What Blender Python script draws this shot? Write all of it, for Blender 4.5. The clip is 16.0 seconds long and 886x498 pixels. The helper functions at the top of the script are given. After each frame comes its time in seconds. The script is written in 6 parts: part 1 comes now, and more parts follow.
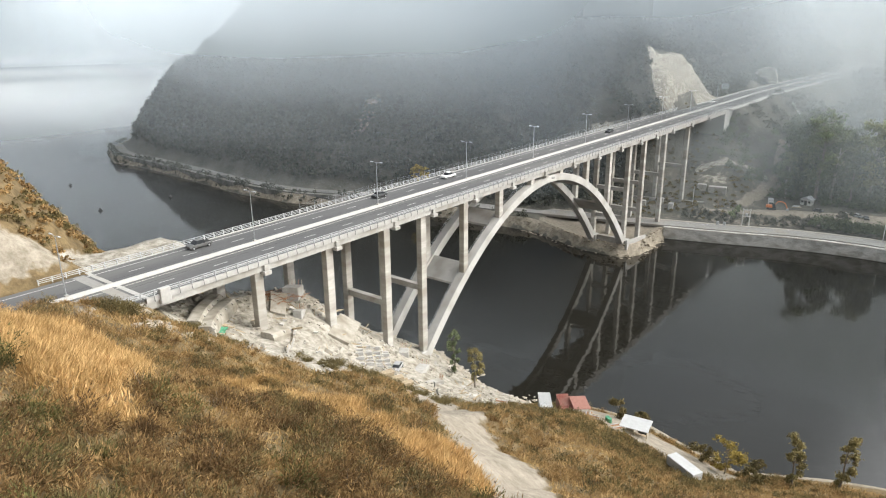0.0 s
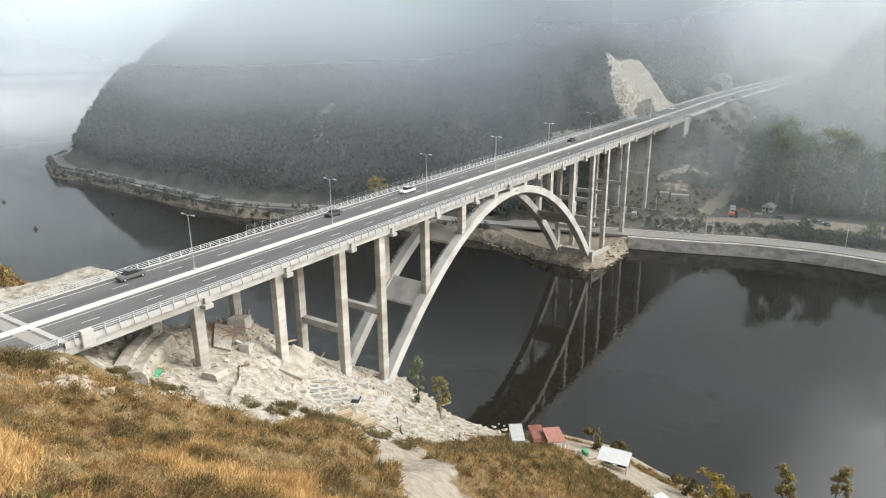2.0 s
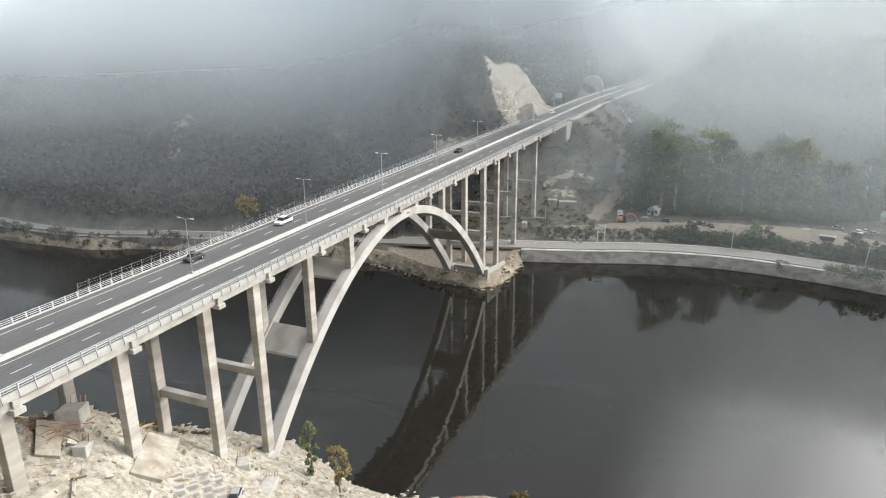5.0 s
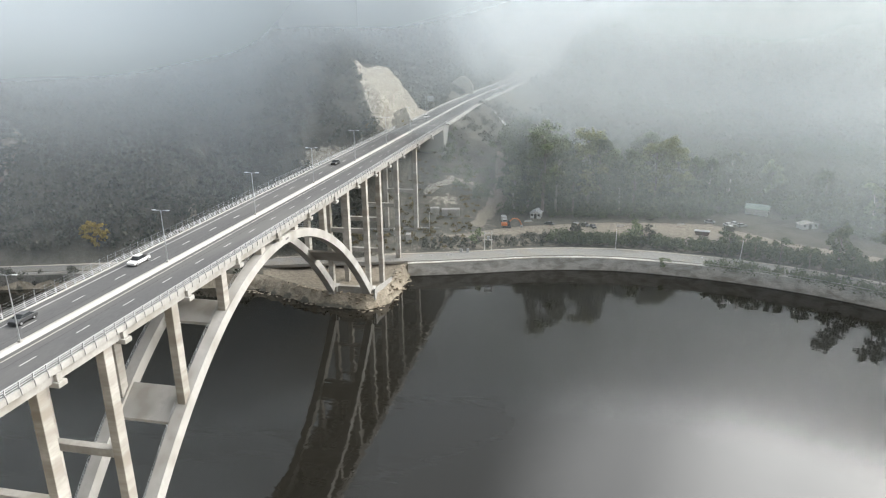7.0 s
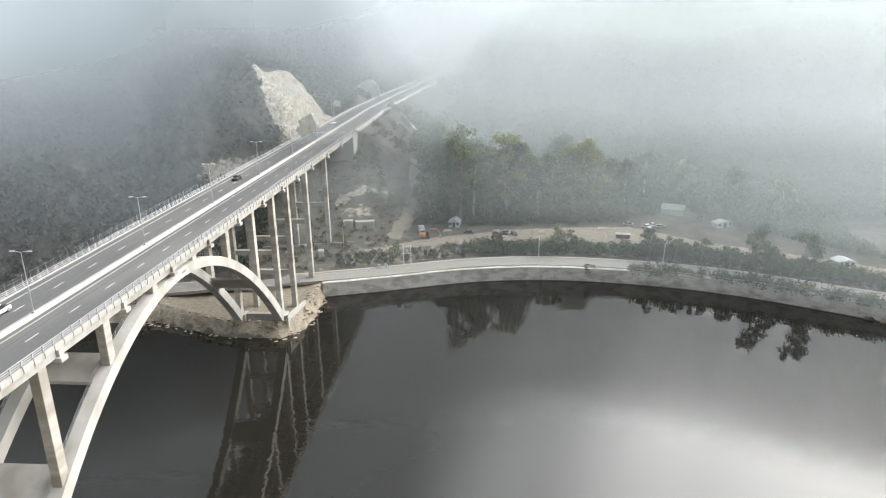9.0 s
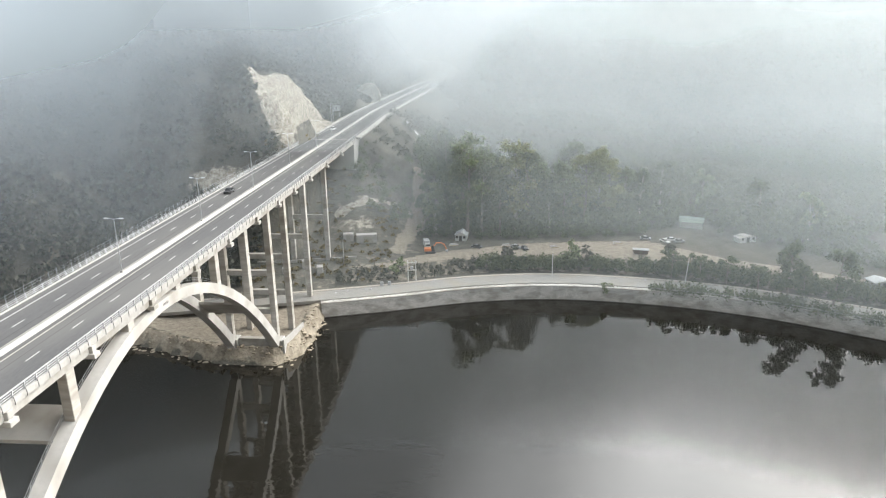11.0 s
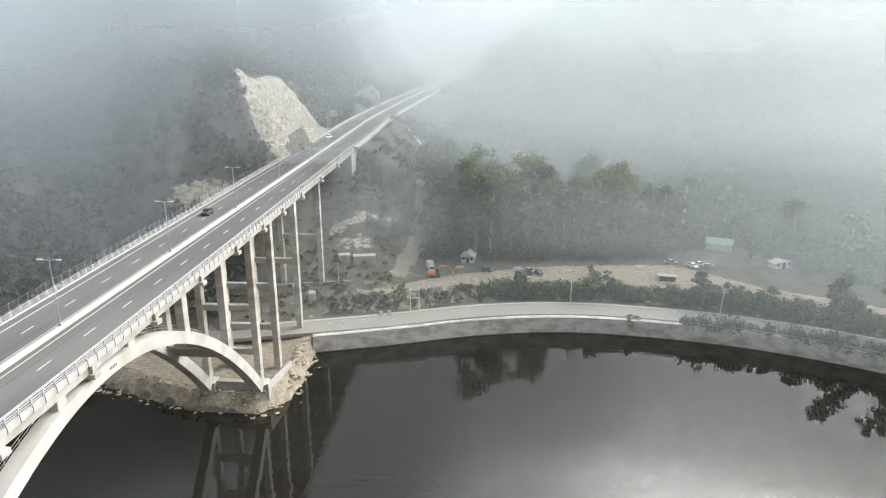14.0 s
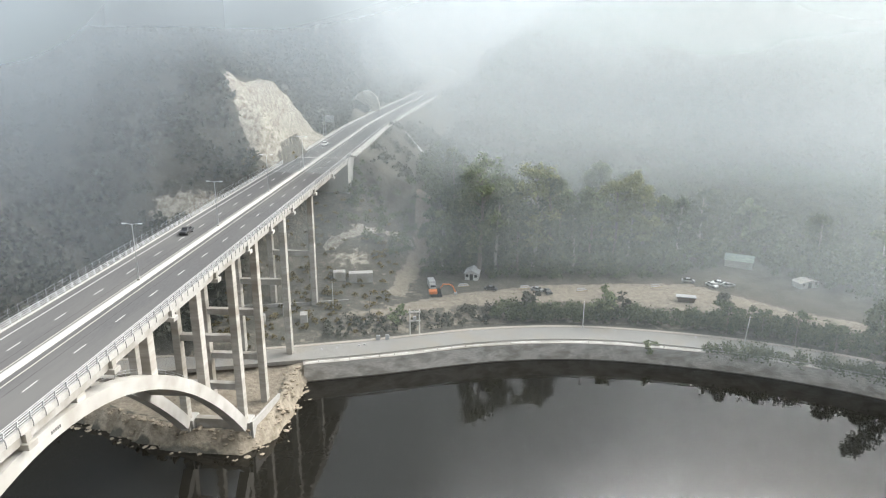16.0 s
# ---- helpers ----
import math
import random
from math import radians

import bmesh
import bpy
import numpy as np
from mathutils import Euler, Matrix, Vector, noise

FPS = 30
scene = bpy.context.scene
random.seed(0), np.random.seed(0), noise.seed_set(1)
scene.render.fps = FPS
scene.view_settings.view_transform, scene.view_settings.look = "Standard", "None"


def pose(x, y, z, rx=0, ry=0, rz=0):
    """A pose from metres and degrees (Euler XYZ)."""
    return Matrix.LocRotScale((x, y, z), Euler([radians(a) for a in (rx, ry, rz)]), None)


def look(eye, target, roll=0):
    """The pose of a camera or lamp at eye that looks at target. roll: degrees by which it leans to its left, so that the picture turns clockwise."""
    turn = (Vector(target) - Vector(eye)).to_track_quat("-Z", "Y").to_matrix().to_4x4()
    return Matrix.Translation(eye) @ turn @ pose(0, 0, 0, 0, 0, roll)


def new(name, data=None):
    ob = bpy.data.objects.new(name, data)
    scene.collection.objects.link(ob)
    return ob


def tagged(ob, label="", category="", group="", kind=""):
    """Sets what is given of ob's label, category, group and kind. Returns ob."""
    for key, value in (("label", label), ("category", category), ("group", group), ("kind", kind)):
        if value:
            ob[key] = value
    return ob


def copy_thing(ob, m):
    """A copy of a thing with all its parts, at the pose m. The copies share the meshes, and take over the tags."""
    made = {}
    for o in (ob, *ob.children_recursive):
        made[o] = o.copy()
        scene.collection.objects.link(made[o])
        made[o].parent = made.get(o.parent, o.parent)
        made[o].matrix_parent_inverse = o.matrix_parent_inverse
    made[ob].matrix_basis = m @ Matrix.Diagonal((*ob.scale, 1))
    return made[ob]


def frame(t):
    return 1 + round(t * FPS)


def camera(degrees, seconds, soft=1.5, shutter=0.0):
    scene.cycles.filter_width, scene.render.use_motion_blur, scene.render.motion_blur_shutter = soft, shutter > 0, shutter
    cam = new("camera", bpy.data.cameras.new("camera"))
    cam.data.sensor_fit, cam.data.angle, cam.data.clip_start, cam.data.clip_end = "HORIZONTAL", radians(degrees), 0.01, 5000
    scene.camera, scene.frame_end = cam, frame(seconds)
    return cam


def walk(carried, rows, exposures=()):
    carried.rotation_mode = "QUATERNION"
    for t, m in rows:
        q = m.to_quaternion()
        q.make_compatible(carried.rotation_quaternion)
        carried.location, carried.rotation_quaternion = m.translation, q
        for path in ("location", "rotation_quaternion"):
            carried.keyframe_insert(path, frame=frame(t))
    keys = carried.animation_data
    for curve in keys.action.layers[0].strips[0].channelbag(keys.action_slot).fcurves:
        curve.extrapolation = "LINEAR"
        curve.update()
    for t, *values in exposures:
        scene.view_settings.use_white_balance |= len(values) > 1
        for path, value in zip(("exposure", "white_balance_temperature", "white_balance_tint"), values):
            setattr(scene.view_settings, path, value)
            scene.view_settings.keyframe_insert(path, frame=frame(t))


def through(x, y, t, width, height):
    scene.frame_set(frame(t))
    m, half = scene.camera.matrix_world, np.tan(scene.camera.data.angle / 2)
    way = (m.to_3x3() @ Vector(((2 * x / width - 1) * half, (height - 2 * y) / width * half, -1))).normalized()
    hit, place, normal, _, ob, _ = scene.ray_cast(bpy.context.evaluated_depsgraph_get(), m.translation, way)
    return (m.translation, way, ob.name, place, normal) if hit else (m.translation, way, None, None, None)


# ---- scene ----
cam = camera(65.4, 16.0, 1.15)
PATH = [
    (0, (6.699, -1.725, 90.95), (5.539, -0.221, 90.323), -0.5),
    (0.5, (5.002, 0.253, 90.849), (3.865, 1.776, 90.226), -0.4),
    (1, (3.237, 2.456, 90.753), (2.13, 4.004, 90.136), -0.5),
    (1.5, (1.31, 4.811, 90.688), (0.222, 6.372, 90.074), -0.5),
    (2, (-0.849, 7.566, 90.624), (-1.915, 9.144, 90.014), -0.5),
    (2.5, (-3.213, 10.284, 90.559), (-4.249, 11.883, 89.951), -0.5),
    (3, (-5.538, 13.47, 90.473), (-6.528, 15.099, 89.869), -0.6),
    (3.5, (-7.939, 16.547, 90.457), (-8.9, 18.194, 89.855), -0.6),
    (6, (-21.439, 34.44, 91.162), (-22.016, 36.256, 90.553), -0.7),
    (6.5, (-23.817, 38.175, 91.222), (-24.314, 40.015, 90.614), -0.8),
    (7, (-26.0, 41.834, 91.302), (-26.406, 43.695, 90.693), -0.8),
    (7.5, (-27.765, 45.575, 91.298), (-28.083, 47.453, 90.689), -0.9),
    (8, (-29.241, 49.584, 91.259), (-29.484, 51.473, 90.649), -1.0),
    (8.5, (-30.62, 53.599, 91.179), (-30.793, 55.496, 90.569), -1.0),
    (9, (-31.972, 57.752, 91.12), (-32.119, 59.652, 90.511), -1.0),
    (11.5, (-38.002, 79.674, 90.844), (-38.138, 81.576, 90.242), -0.6),
    (12, (-38.92, 84.176, 90.816), (-39.055, 86.078, 90.214), -0.4),
    (12.5, (-39.804, 88.602, 90.765), (-39.937, 90.505, 90.164), -0.3),
    (13, (-40.662, 92.94, 90.656), (-40.793, 94.843, 90.056), -0.2),
    (13.5, (-41.367, 97.229, 90.527), (-41.497, 99.133, 89.929), -0.1),
    (14, (-42.001, 101.51, 90.461), (-42.13, 103.414, 89.864), 0.0),
    (14.5, (-42.698, 105.892, 90.466), (-42.825, 107.797, 89.87), 0.1),
    (15, (-43.371, 110.263, 90.409), (-43.497, 112.168, 89.815), 0.1),
    (15.5, (-43.889, 114.487, 90.255), (-44.015, 116.393, 89.662), 0.3),
    (16, (-44.293, 118.69, 90.177), (-44.419, 120.596, 89.587), 0.3),
]
scene.cycles.transparent_max_bounces = 24
walk(cam, [(t, look(eye, target, roll)) for t, eye, target, roll in PATH], [(0.0, -0.02), (3.5, -0.02), (6.0, 0.0), (7.5, 0.14), (9.0, 0.28), (11.5, 0.30), (16.0, 0.26)])

# ---- world and light ----
SUN_AZ, SUN_EL = 54.0, 33.0          # clockwise from +y, and above the horizon
sun_dir = Vector((math.sin(radians(SUN_AZ)) * math.cos(radians(SUN_EL)),
                  math.cos(radians(SUN_AZ)) * math.cos(radians(SUN_EL)), math.sin(radians(SUN_EL))))
world = bpy.data.worlds.new("misty_sky")
scene.world = world
world.use_nodes = True
wn, wl = world.node_tree.nodes, world.node_tree.links
wn.clear()
w_out = wn.new("ShaderNodeOutputWorld")
w_bg = wn.new("ShaderNodeBackground")
w_sky = wn.new("ShaderNodeTexSky")
w_sky.sky_type = "NISHITA"
w_sky.sun_disc = False
w_sky.sun_elevation, w_sky.sun_rotation = radians(SUN_EL), radians(SUN_AZ)
w_sky.dust_density, w_sky.air_density = 6.0, 1.5
w_scale = wn.new("ShaderNodeVectorMath")
w_scale.operation = "SCALE"
w_scale.inputs["Scale"].default_value = 0.09
w_mix = wn.new("ShaderNodeMixRGB")
w_mix.inputs["Fac"].default_value = 0.86
# mist fills the sky: a soft grey that brightens towards the sun
w_tc = wn.new("ShaderNodeTexCoord")
w_dot = wn.new("ShaderNodeVectorMath")
w_dot.operation = "DOT_PRODUCT"
w_dot.inputs[1].default_value = sun_dir
w_ramp = wn.new("ShaderNodeValToRGB")
w_ramp.color_ramp.interpolation = "EASE"
for place, tone in ((0.40, (0.0546, 0.0588, 0.0627)), (0.62, (0.0600, 0.0642, 0.0680)), (0.75, (0.27, 0.276, 0.28)), (0.866, (0.60, 0.605, 0.60)), (0.94, (0.75, 0.745, 0.725))):
    w_ramp.color_ramp.elements.new(place).color = (*tone, 1)
w_ramp.color_ramp.elements[0].color = (0.0546, 0.0588, 0.0627, 1)
w_ramp.color_ramp.elements[-1].color = (0.96, 0.945, 0.90, 1)
w_gain = wn.new("ShaderNodeVectorMath")
w_gain.operation = "SCALE"
w_gain.inputs["Scale"].default_value = 12.0
wl.new(w_sky.outputs[0], w_scale.inputs[0])
wl.new(w_scale.outputs[0], w_mix.inputs["Color1"])
wl.new(w_tc.outputs["Generated"], w_dot.inputs[0])
wl.new(w_dot.outputs["Value"], w_ramp.inputs[0])
wl.new(w_ramp.outputs[0], w_gain.inputs[0])
wl.new(w_gain.outputs[0], w_mix.inputs["Color2"])
wl.new(w_mix.outputs[0], w_bg.inputs[0])
wl.new(w_bg.outputs[0], w_out.inputs[0])
w_bg.inputs[1].default_value = 1.0

sun_data = bpy.data.lights.new("sun", "SUN")
sun_data.energy, sun_data.angle, sun_data.color = 1.0, radians(10), (1.0, 0.90, 0.75)
sun = new("sun", sun_data)
sun.matrix_world = look(sun_dir * 900, (0, 0, 0))


# ---- materials ----
def material(name, dark, light, scale=1.0, rough=0.85, bump=0.2, blotch=None, blotch_scale=0.1, metal=0.0, vary=0.0, stretch=(1, 1, 1), spec=0.3, bump_dist=0.05, detail=6.0):
    """Two-tone grain at one scale, a second tone in larger blotches, and relief from the grain."""
    m = bpy.data.materials.new(name)
    m.use_nodes = True
    n, l = m.node_tree.nodes, m.node_tree.links
    bsdf = n["Principled BSDF"]
    pos = n.new("ShaderNodeNewGeometry")
    mapping = n.new("ShaderNodeMapping")
    mapping.inputs["Scale"].default_value = stretch
    l.new(pos.outputs["Position"], mapping.inputs[0])
    fine = n.new("ShaderNodeTexNoise")
    fine.inputs["Scale"].default_value, fine.inputs["Detail"].default_value = scale, detail
    fine.inputs["Roughness"].default_value = 0.65
    l.new(mapping.outputs[0], fine.inputs["Vector"])
    ramp = n.new("ShaderNodeValToRGB")
    ramp.color_ramp.elements[0].position, ramp.color_ramp.elements[1].position = 0.3, 0.72
    ramp.color_ramp.elements[0].color, ramp.color_ramp.elements[1].color = (*dark, 1), (*light, 1)
    l.new(fine.outputs["Fac"], ramp.inputs[0])
    colour = ramp.outputs[0]
    if blotch:
        big = n.new("ShaderNodeTexNoise")
        big.inputs["Scale"].default_value, big.inputs["Detail"].default_value = blotch_scale, 4.0
        l.new(mapping.outputs[0], big.inputs["Vector"])
        br = n.new("ShaderNodeValToRGB")
        br.color_ramp.elements[0].position, br.color_ramp.elements[1].position = 0.45, 0.66
        l.new(big.outputs["Fac"], br.inputs[0])
        mix = n.new("ShaderNodeMixRGB")
        mix.inputs["Color2"].default_value = (*blotch, 1)
        l.new(br.outputs[0], mix.inputs["Fac"])
        l.new(colour, mix.inputs["Color1"])
        colour = mix.outputs[0]
    if vary:
        info = n.new("ShaderNodeObjectInfo")
        geo = n.new("ShaderNodeNewGeometry")
        add = n.new("ShaderNodeMath")
        add.operation = "ADD"
        l.new(info.outputs["Random"], add.inputs[0])
        l.new(geo.outputs["Random Per Island"], add.inputs[1])
        rng = n.new("ShaderNodeMapRange")
        rng.inputs["From Max"].default_value = 2.0
        rng.inputs["To Min"].default_value, rng.inputs["To Max"].default_value = 1 - vary, 1 + vary
        l.new(add.outputs[0], rng.inputs[0])
        hsv = n.new("ShaderNodeHueSaturation")
        l.new(rng.outputs[0], hsv.inputs["Value"])
        l.new(colour, hsv.inputs["Color"])
        colour = hsv.outputs[0]
    l.new(colour, bsdf.inputs["Base Color"])
    bsdf.inputs["Roughness"].default_value, bsdf.inputs["Metallic"].default_value = rough, metal
    bsdf.inputs["Specular IOR Level"].default_value = spec
    if bump:
        b = n.new("ShaderNodeBump")
        b.inputs["Strength"].default_value, b.inputs["Distance"].default_value = bump, bump_dist
        l.new(fine.outputs["Fac"], b.inputs["Height"])
        l.new(b.outputs[0], bsdf.inputs["Normal"])
    return m


M_CONCRETE = material("pale_concrete", (0.34, 0.33, 0.31), (0.45, 0.44, 0.42), 1.2, 0.85, 0.15, (0.29, 0.275, 0.245), 0.25)
M_COLUMN = material("cast_concrete", (0.33, 0.312, 0.28), (0.53, 0.512, 0.48), 0.7, 0.88, 0.2, (0.28, 0.258, 0.222), 0.16, stretch=(0.3, 0.3, 1.6))
M_ARCH = material("arch_concrete", (0.40, 0.39, 0.37), (0.49, 0.48, 0.46), 0.8, 0.85, 0.12, (0.34, 0.325, 0.295), 0.2)
M_ASPHALT = material("asphalt", (0.074, 0.075, 0.077), (0.11, 0.11, 0.112), 6.0, 0.9, 0.15, (0.126, 0.124, 0.122), 0.12, stretch=(1, 0.15, 1))
M_OLDROAD = material("worn_asphalt", (0.21, 0.205, 0.195), (0.30, 0.29, 0.275), 2.0, 0.92, 0.15, (0.26, 0.24, 0.21), 0.12)
M_PAINT = material("road_paint", (0.36, 0.355, 0.345), (0.47, 0.465, 0.45), 3.0, 0.7, 0.05)
M_YELLOW = material("yellowed_road_paint", (0.36, 0.345, 0.305), (0.44, 0.425, 0.385), 3.0, 0.7, 0.05)
M_BARRIER = material("barrier_concrete", (0.36, 0.352, 0.335), (0.45, 0.442, 0.425), 1.5, 0.8, 0.1)
M_RAIL = material("white_rail_paint", (0.38, 0.39, 0.395), (0.47, 0.48, 0.485), 2.0, 0.6, 0.05)
M_STEEL = material("galvanised_steel", (0.35, 0.36, 0.37), (0.48, 0.49, 0.50), 3.0, 0.45, 0.05, metal=0.6)
M_STONEWALL = material("grey_masonry", (0.42, 0.41, 0.385), (0.68, 0.665, 0.635), 1.1, 0.95, 0.5, (0.33, 0.315, 0.285), 0.22, vary=0.1, stretch=(1, 1, 2.2))


def make_ground_material():
    """Bare soil, dry grass, pale rubble, dirt tracks and wooded slopes, by the painted regions of the ground."""
    m = bpy.data.materials.new("ground")
    m.use_nodes = True
    n, l = m.node_tree.nodes, m.node_tree.links
    bsdf = n["Principled BSDF"]
    bsdf.inputs["Roughness"].default_value, bsdf.inputs["Specular IOR Level"].default_value = 0.95, 0.15
    pos = n.new("ShaderNodeNewGeometry")

    def grain(scale, dark, light, lo=0.35, hi=0.68):
        t = n.new("ShaderNodeTexNoise")
        t.inputs["Scale"].default_value, t.inputs["Detail"].default_value, t.inputs["Roughness"].default_value = scale, 8.0, 0.7
        l.new(pos.outputs["Position"], t.inputs["Vector"])
        r = n.new("ShaderNodeValToRGB")
        r.color_ramp.elements[0].position, r.color_ramp.elements[1].position = lo, hi
        r.color_ramp.elements[0].color, r.color_ramp.elements[1].color = (*dark, 1), (*light, 1)
        l.new(t.outputs["Fac"], r.inputs[0])
        return r.outputs[0], t.outputs["Fac"]

    colour, height = grain(0.12, (0.075, 0.073, 0.061), (0.14, 0.132, 0.112))      # wooded slope floor
    ragged = n.new("ShaderNodeTexNoise")
    ragged.inputs["Scale"].default_value, ragged.inputs["Detail"].default_value = 0.45, 6.0
    l.new(pos.outputs["Position"], ragged.inputs["Vector"])
    for layer, scale, dark, light, *lim in (("grass", 0.35, (0.085, 0.062, 0.032), (0.21, 0.152, 0.08)),
                                      ("dirt", 0.6, (0.19, 0.165, 0.13), (0.315, 0.278, 0.228)),
                                      ("rubble", 0.6, (0.15, 0.13, 0.098), (0.385, 0.36, 0.312), 0.35, 0.6),
                                      ("rock", 0.4, (0.17, 0.145, 0.11), (0.36, 0.32, 0.26))):
        c, h = grain(scale, dark, light, *lim)
        a = n.new("ShaderNodeAttribute")
        a.attribute_name = layer
        add = n.new("ShaderNodeMath")
        add.operation = "ADD"
        l.new(a.outputs["Fac"], add.inputs[0])
        l.new(ragged.outputs["Fac"], add.inputs[1])
        edge = n.new("ShaderNodeMapRange")
        edge.inputs["From Min"].default_value, edge.inputs["From Max"].default_value = 0.9, 1.1
        l.new(add.outputs[0], edge.inputs[0])
        mix = n.new("ShaderNodeMixRGB")
        l.new(edge.outputs[0], mix.inputs["Fac"])
        l.new(colour, mix.inputs["Color1"])
        l.new(c, mix.inputs["Color2"])
        colour = mix.outputs[0]
    l.new(colour, bsdf.inputs["Base Color"])
    bumpy = n.new("ShaderNodeTexNoise")
    bumpy.inputs["Scale"].default_value, bumpy.inputs["Detail"].default_value = 0.7, 9.0
    l.new(pos.outputs["Position"], bumpy.inputs["Vector"])
    b = n.new("ShaderNodeBump")
    b.inputs["Strength"].default_value, b.inputs["Distance"].default_value = 0.6, 0.8
    l.new(bumpy.outputs["Fac"], b.inputs["Height"])
    l.new(b.outputs[0], bsdf.inputs["Normal"])
    return m


M_GROUND = make_ground_material()


def make_water_material():
    m = bpy.data.materials.new("lake_water")
    m.use_nodes = True
    n, l = m.node_tree.nodes, m.node_tree.links
    bsdf = n["Principled BSDF"]
    bsdf.inputs["Base Color"].default_value = (0.013, 0.0122, 0.0098, 1)
    bsdf.inputs["Roughness"].default_value = 0.03
    bsdf.inputs["IOR"].default_value = 1.52
    bsdf.inputs["Specular IOR Level"].default_value = 0.5
    pos = n.new("ShaderNodeNewGeometry")
    mp = n.new("ShaderNodeMapping")
    mp.inputs["Scale"].default_value = (0.5, 1.0, 1.0)
    mp.inputs["Rotation"].default_value = (0, 0, radians(25))
    l.new(pos.outputs["Position"], mp.inputs[0])
    t = n.new("ShaderNodeTexNoise")
    t.inputs["Scale"].default_value, t.inputs["Detail"].default_value = 0.35, 3.0
    l.new(mp.outputs[0], t.inputs["Vector"])
    calm = n.new("ShaderNodeTexNoise")
    calm.inputs["Scale"].default_value = 0.012
    l.new(pos.outputs["Position"], calm.inputs["Vector"])
    cr = n.new("ShaderNodeMapRange")
    cr.inputs["From Min"].default_value, cr.inputs["From Max"].default_value = 0.4, 0.65
    cr.inputs["To Min"].default_value, cr.inputs["To Max"].default_value = 0.2, 0.5
    l.new(calm.outputs["Fac"], cr.inputs[0])
    b = n.new("ShaderNodeBump")
    b.inputs["Distance"].default_value = 0.12
    l.new(cr.outputs[0], b.inputs["Strength"])
    l.new(t.outputs["Fac"], b.inputs["Height"])
    l.new(b.outputs[0], bsdf.inputs["Normal"])
    return m


M_WATER = make_water_material()


# ---- mesh helpers ----
def mesh_object(name, verts, faces, mat, parent=None, label="", smooth=False):
    me = bpy.data.meshes.new(name)
    me.from_pydata([tuple(map(float, v)) for v in verts], [], [tuple(map(int, f)) for f in faces])
    me.materials.append(mat)
    if smooth:
        me.shade_smooth()
    ob = new(name, me)
    if parent:
        ob.parent = parent
    if label:
        ob["label"] = label
    return ob


def quick_mesh(name, verts, faces, mat, smooth=False):
    """A big mesh from arrays: all faces have the same number of corners."""
    verts, faces = np.asarray(verts, np.float32), np.asarray(faces, np.int32)
    me = bpy.data.meshes.new(name)
    k = faces.shape[1]
    me.vertices.add(len(verts))
    me.vertices.foreach_set("co", verts.ravel())
    me.loops.add(faces.size)
    me.loops.foreach_set("vertex_index", faces.ravel())
    me.polygons.add(len(faces))
    me.polygons.foreach_set("loop_start", np.arange(0, faces.size, k, dtype=np.int32))
    me.polygons.foreach_set("loop_total", np.full(len(faces), k, np.int32))
    me.polygons.foreach_set("use_smooth", np.full(len(faces), smooth, bool))
    me.update(calc_edges=True)
    me.validate()
    if mat:
        me.materials.append(mat)
    return me


def part(name, bm, mat, parent=None, label="", smooth=False):
    me = bpy.data.meshes.new(name)
    bm.to_mesh(me)
    bm.free()
    me.materials.append(mat)
    if smooth:
        me.shade_smooth()
    ob = new(name, me)
    if parent:
        ob.parent = parent
    if label:
        ob["label"] = label
    return ob


def thing(name, label, category, group="", at=(0, 0, 0), rz=0.0, kind=""):
    ob = new(name)
    ob.matrix_basis = pose(*at, 0, 0, rz)
    return tagged(ob, label, category, group, kind)


def add_box(bm, x0, x1, y0, y1, z0, z1, bevel=0.0):
    vs = [bm.verts.new(p) for p in ((x0, y0, z0), (x1, y0, z0), (x1, y1, z0), (x0, y1, z0), (x0, y0, z1), (x1, y0, z1), (x1, y1, z1), (x0, y1, z1))]
    fs = [bm.faces.new([vs[i] for i in f]) for f in ((3, 2, 1, 0), (4, 5, 6, 7), (0, 1, 5, 4), (1, 2, 6, 5), (2, 3, 7, 6), (3, 0, 4, 7))]
    if bevel:
        es = list({ed for f in fs for ed in f.edges})
        bmesh.ops.bevel(bm, geom=es, offset=bevel, segments=1, affect="EDGES", profile=0.5)
    return vs


def box_bm(x0, x1, y0, y1, z0, z1, bevel=0.0):
    bm = bmesh.new()
    add_box(bm, x0, x1, y0, y1, z0, z1, bevel)
    return bm


def sweep_bm(section, path, closed=True):
    """A section of (across, up) pairs carried along a path of (x, y, z, ax, ay) stations, where (ax, ay) points across."""
    bm = bmesh.new()
    rings = []
    for x, y, z, ax, ay in path:
        rings.append([bm.verts.new((x + ax * u, y + ay * u, z + v)) for u, v in section])
    k = len(section)
    for a, b in zip(rings, rings[1:]):
        for i in range(k if closed else k - 1):
            j = (i + 1) % k
            bm.faces.new((a[i], b[i], b[j], a[j]))
    if closed:
        bm.faces.new(rings[0])
        bm.faces.new(rings[-1][::-1])
    bmesh.ops.recalc_face_normals(bm, faces=bm.faces)
    return bm


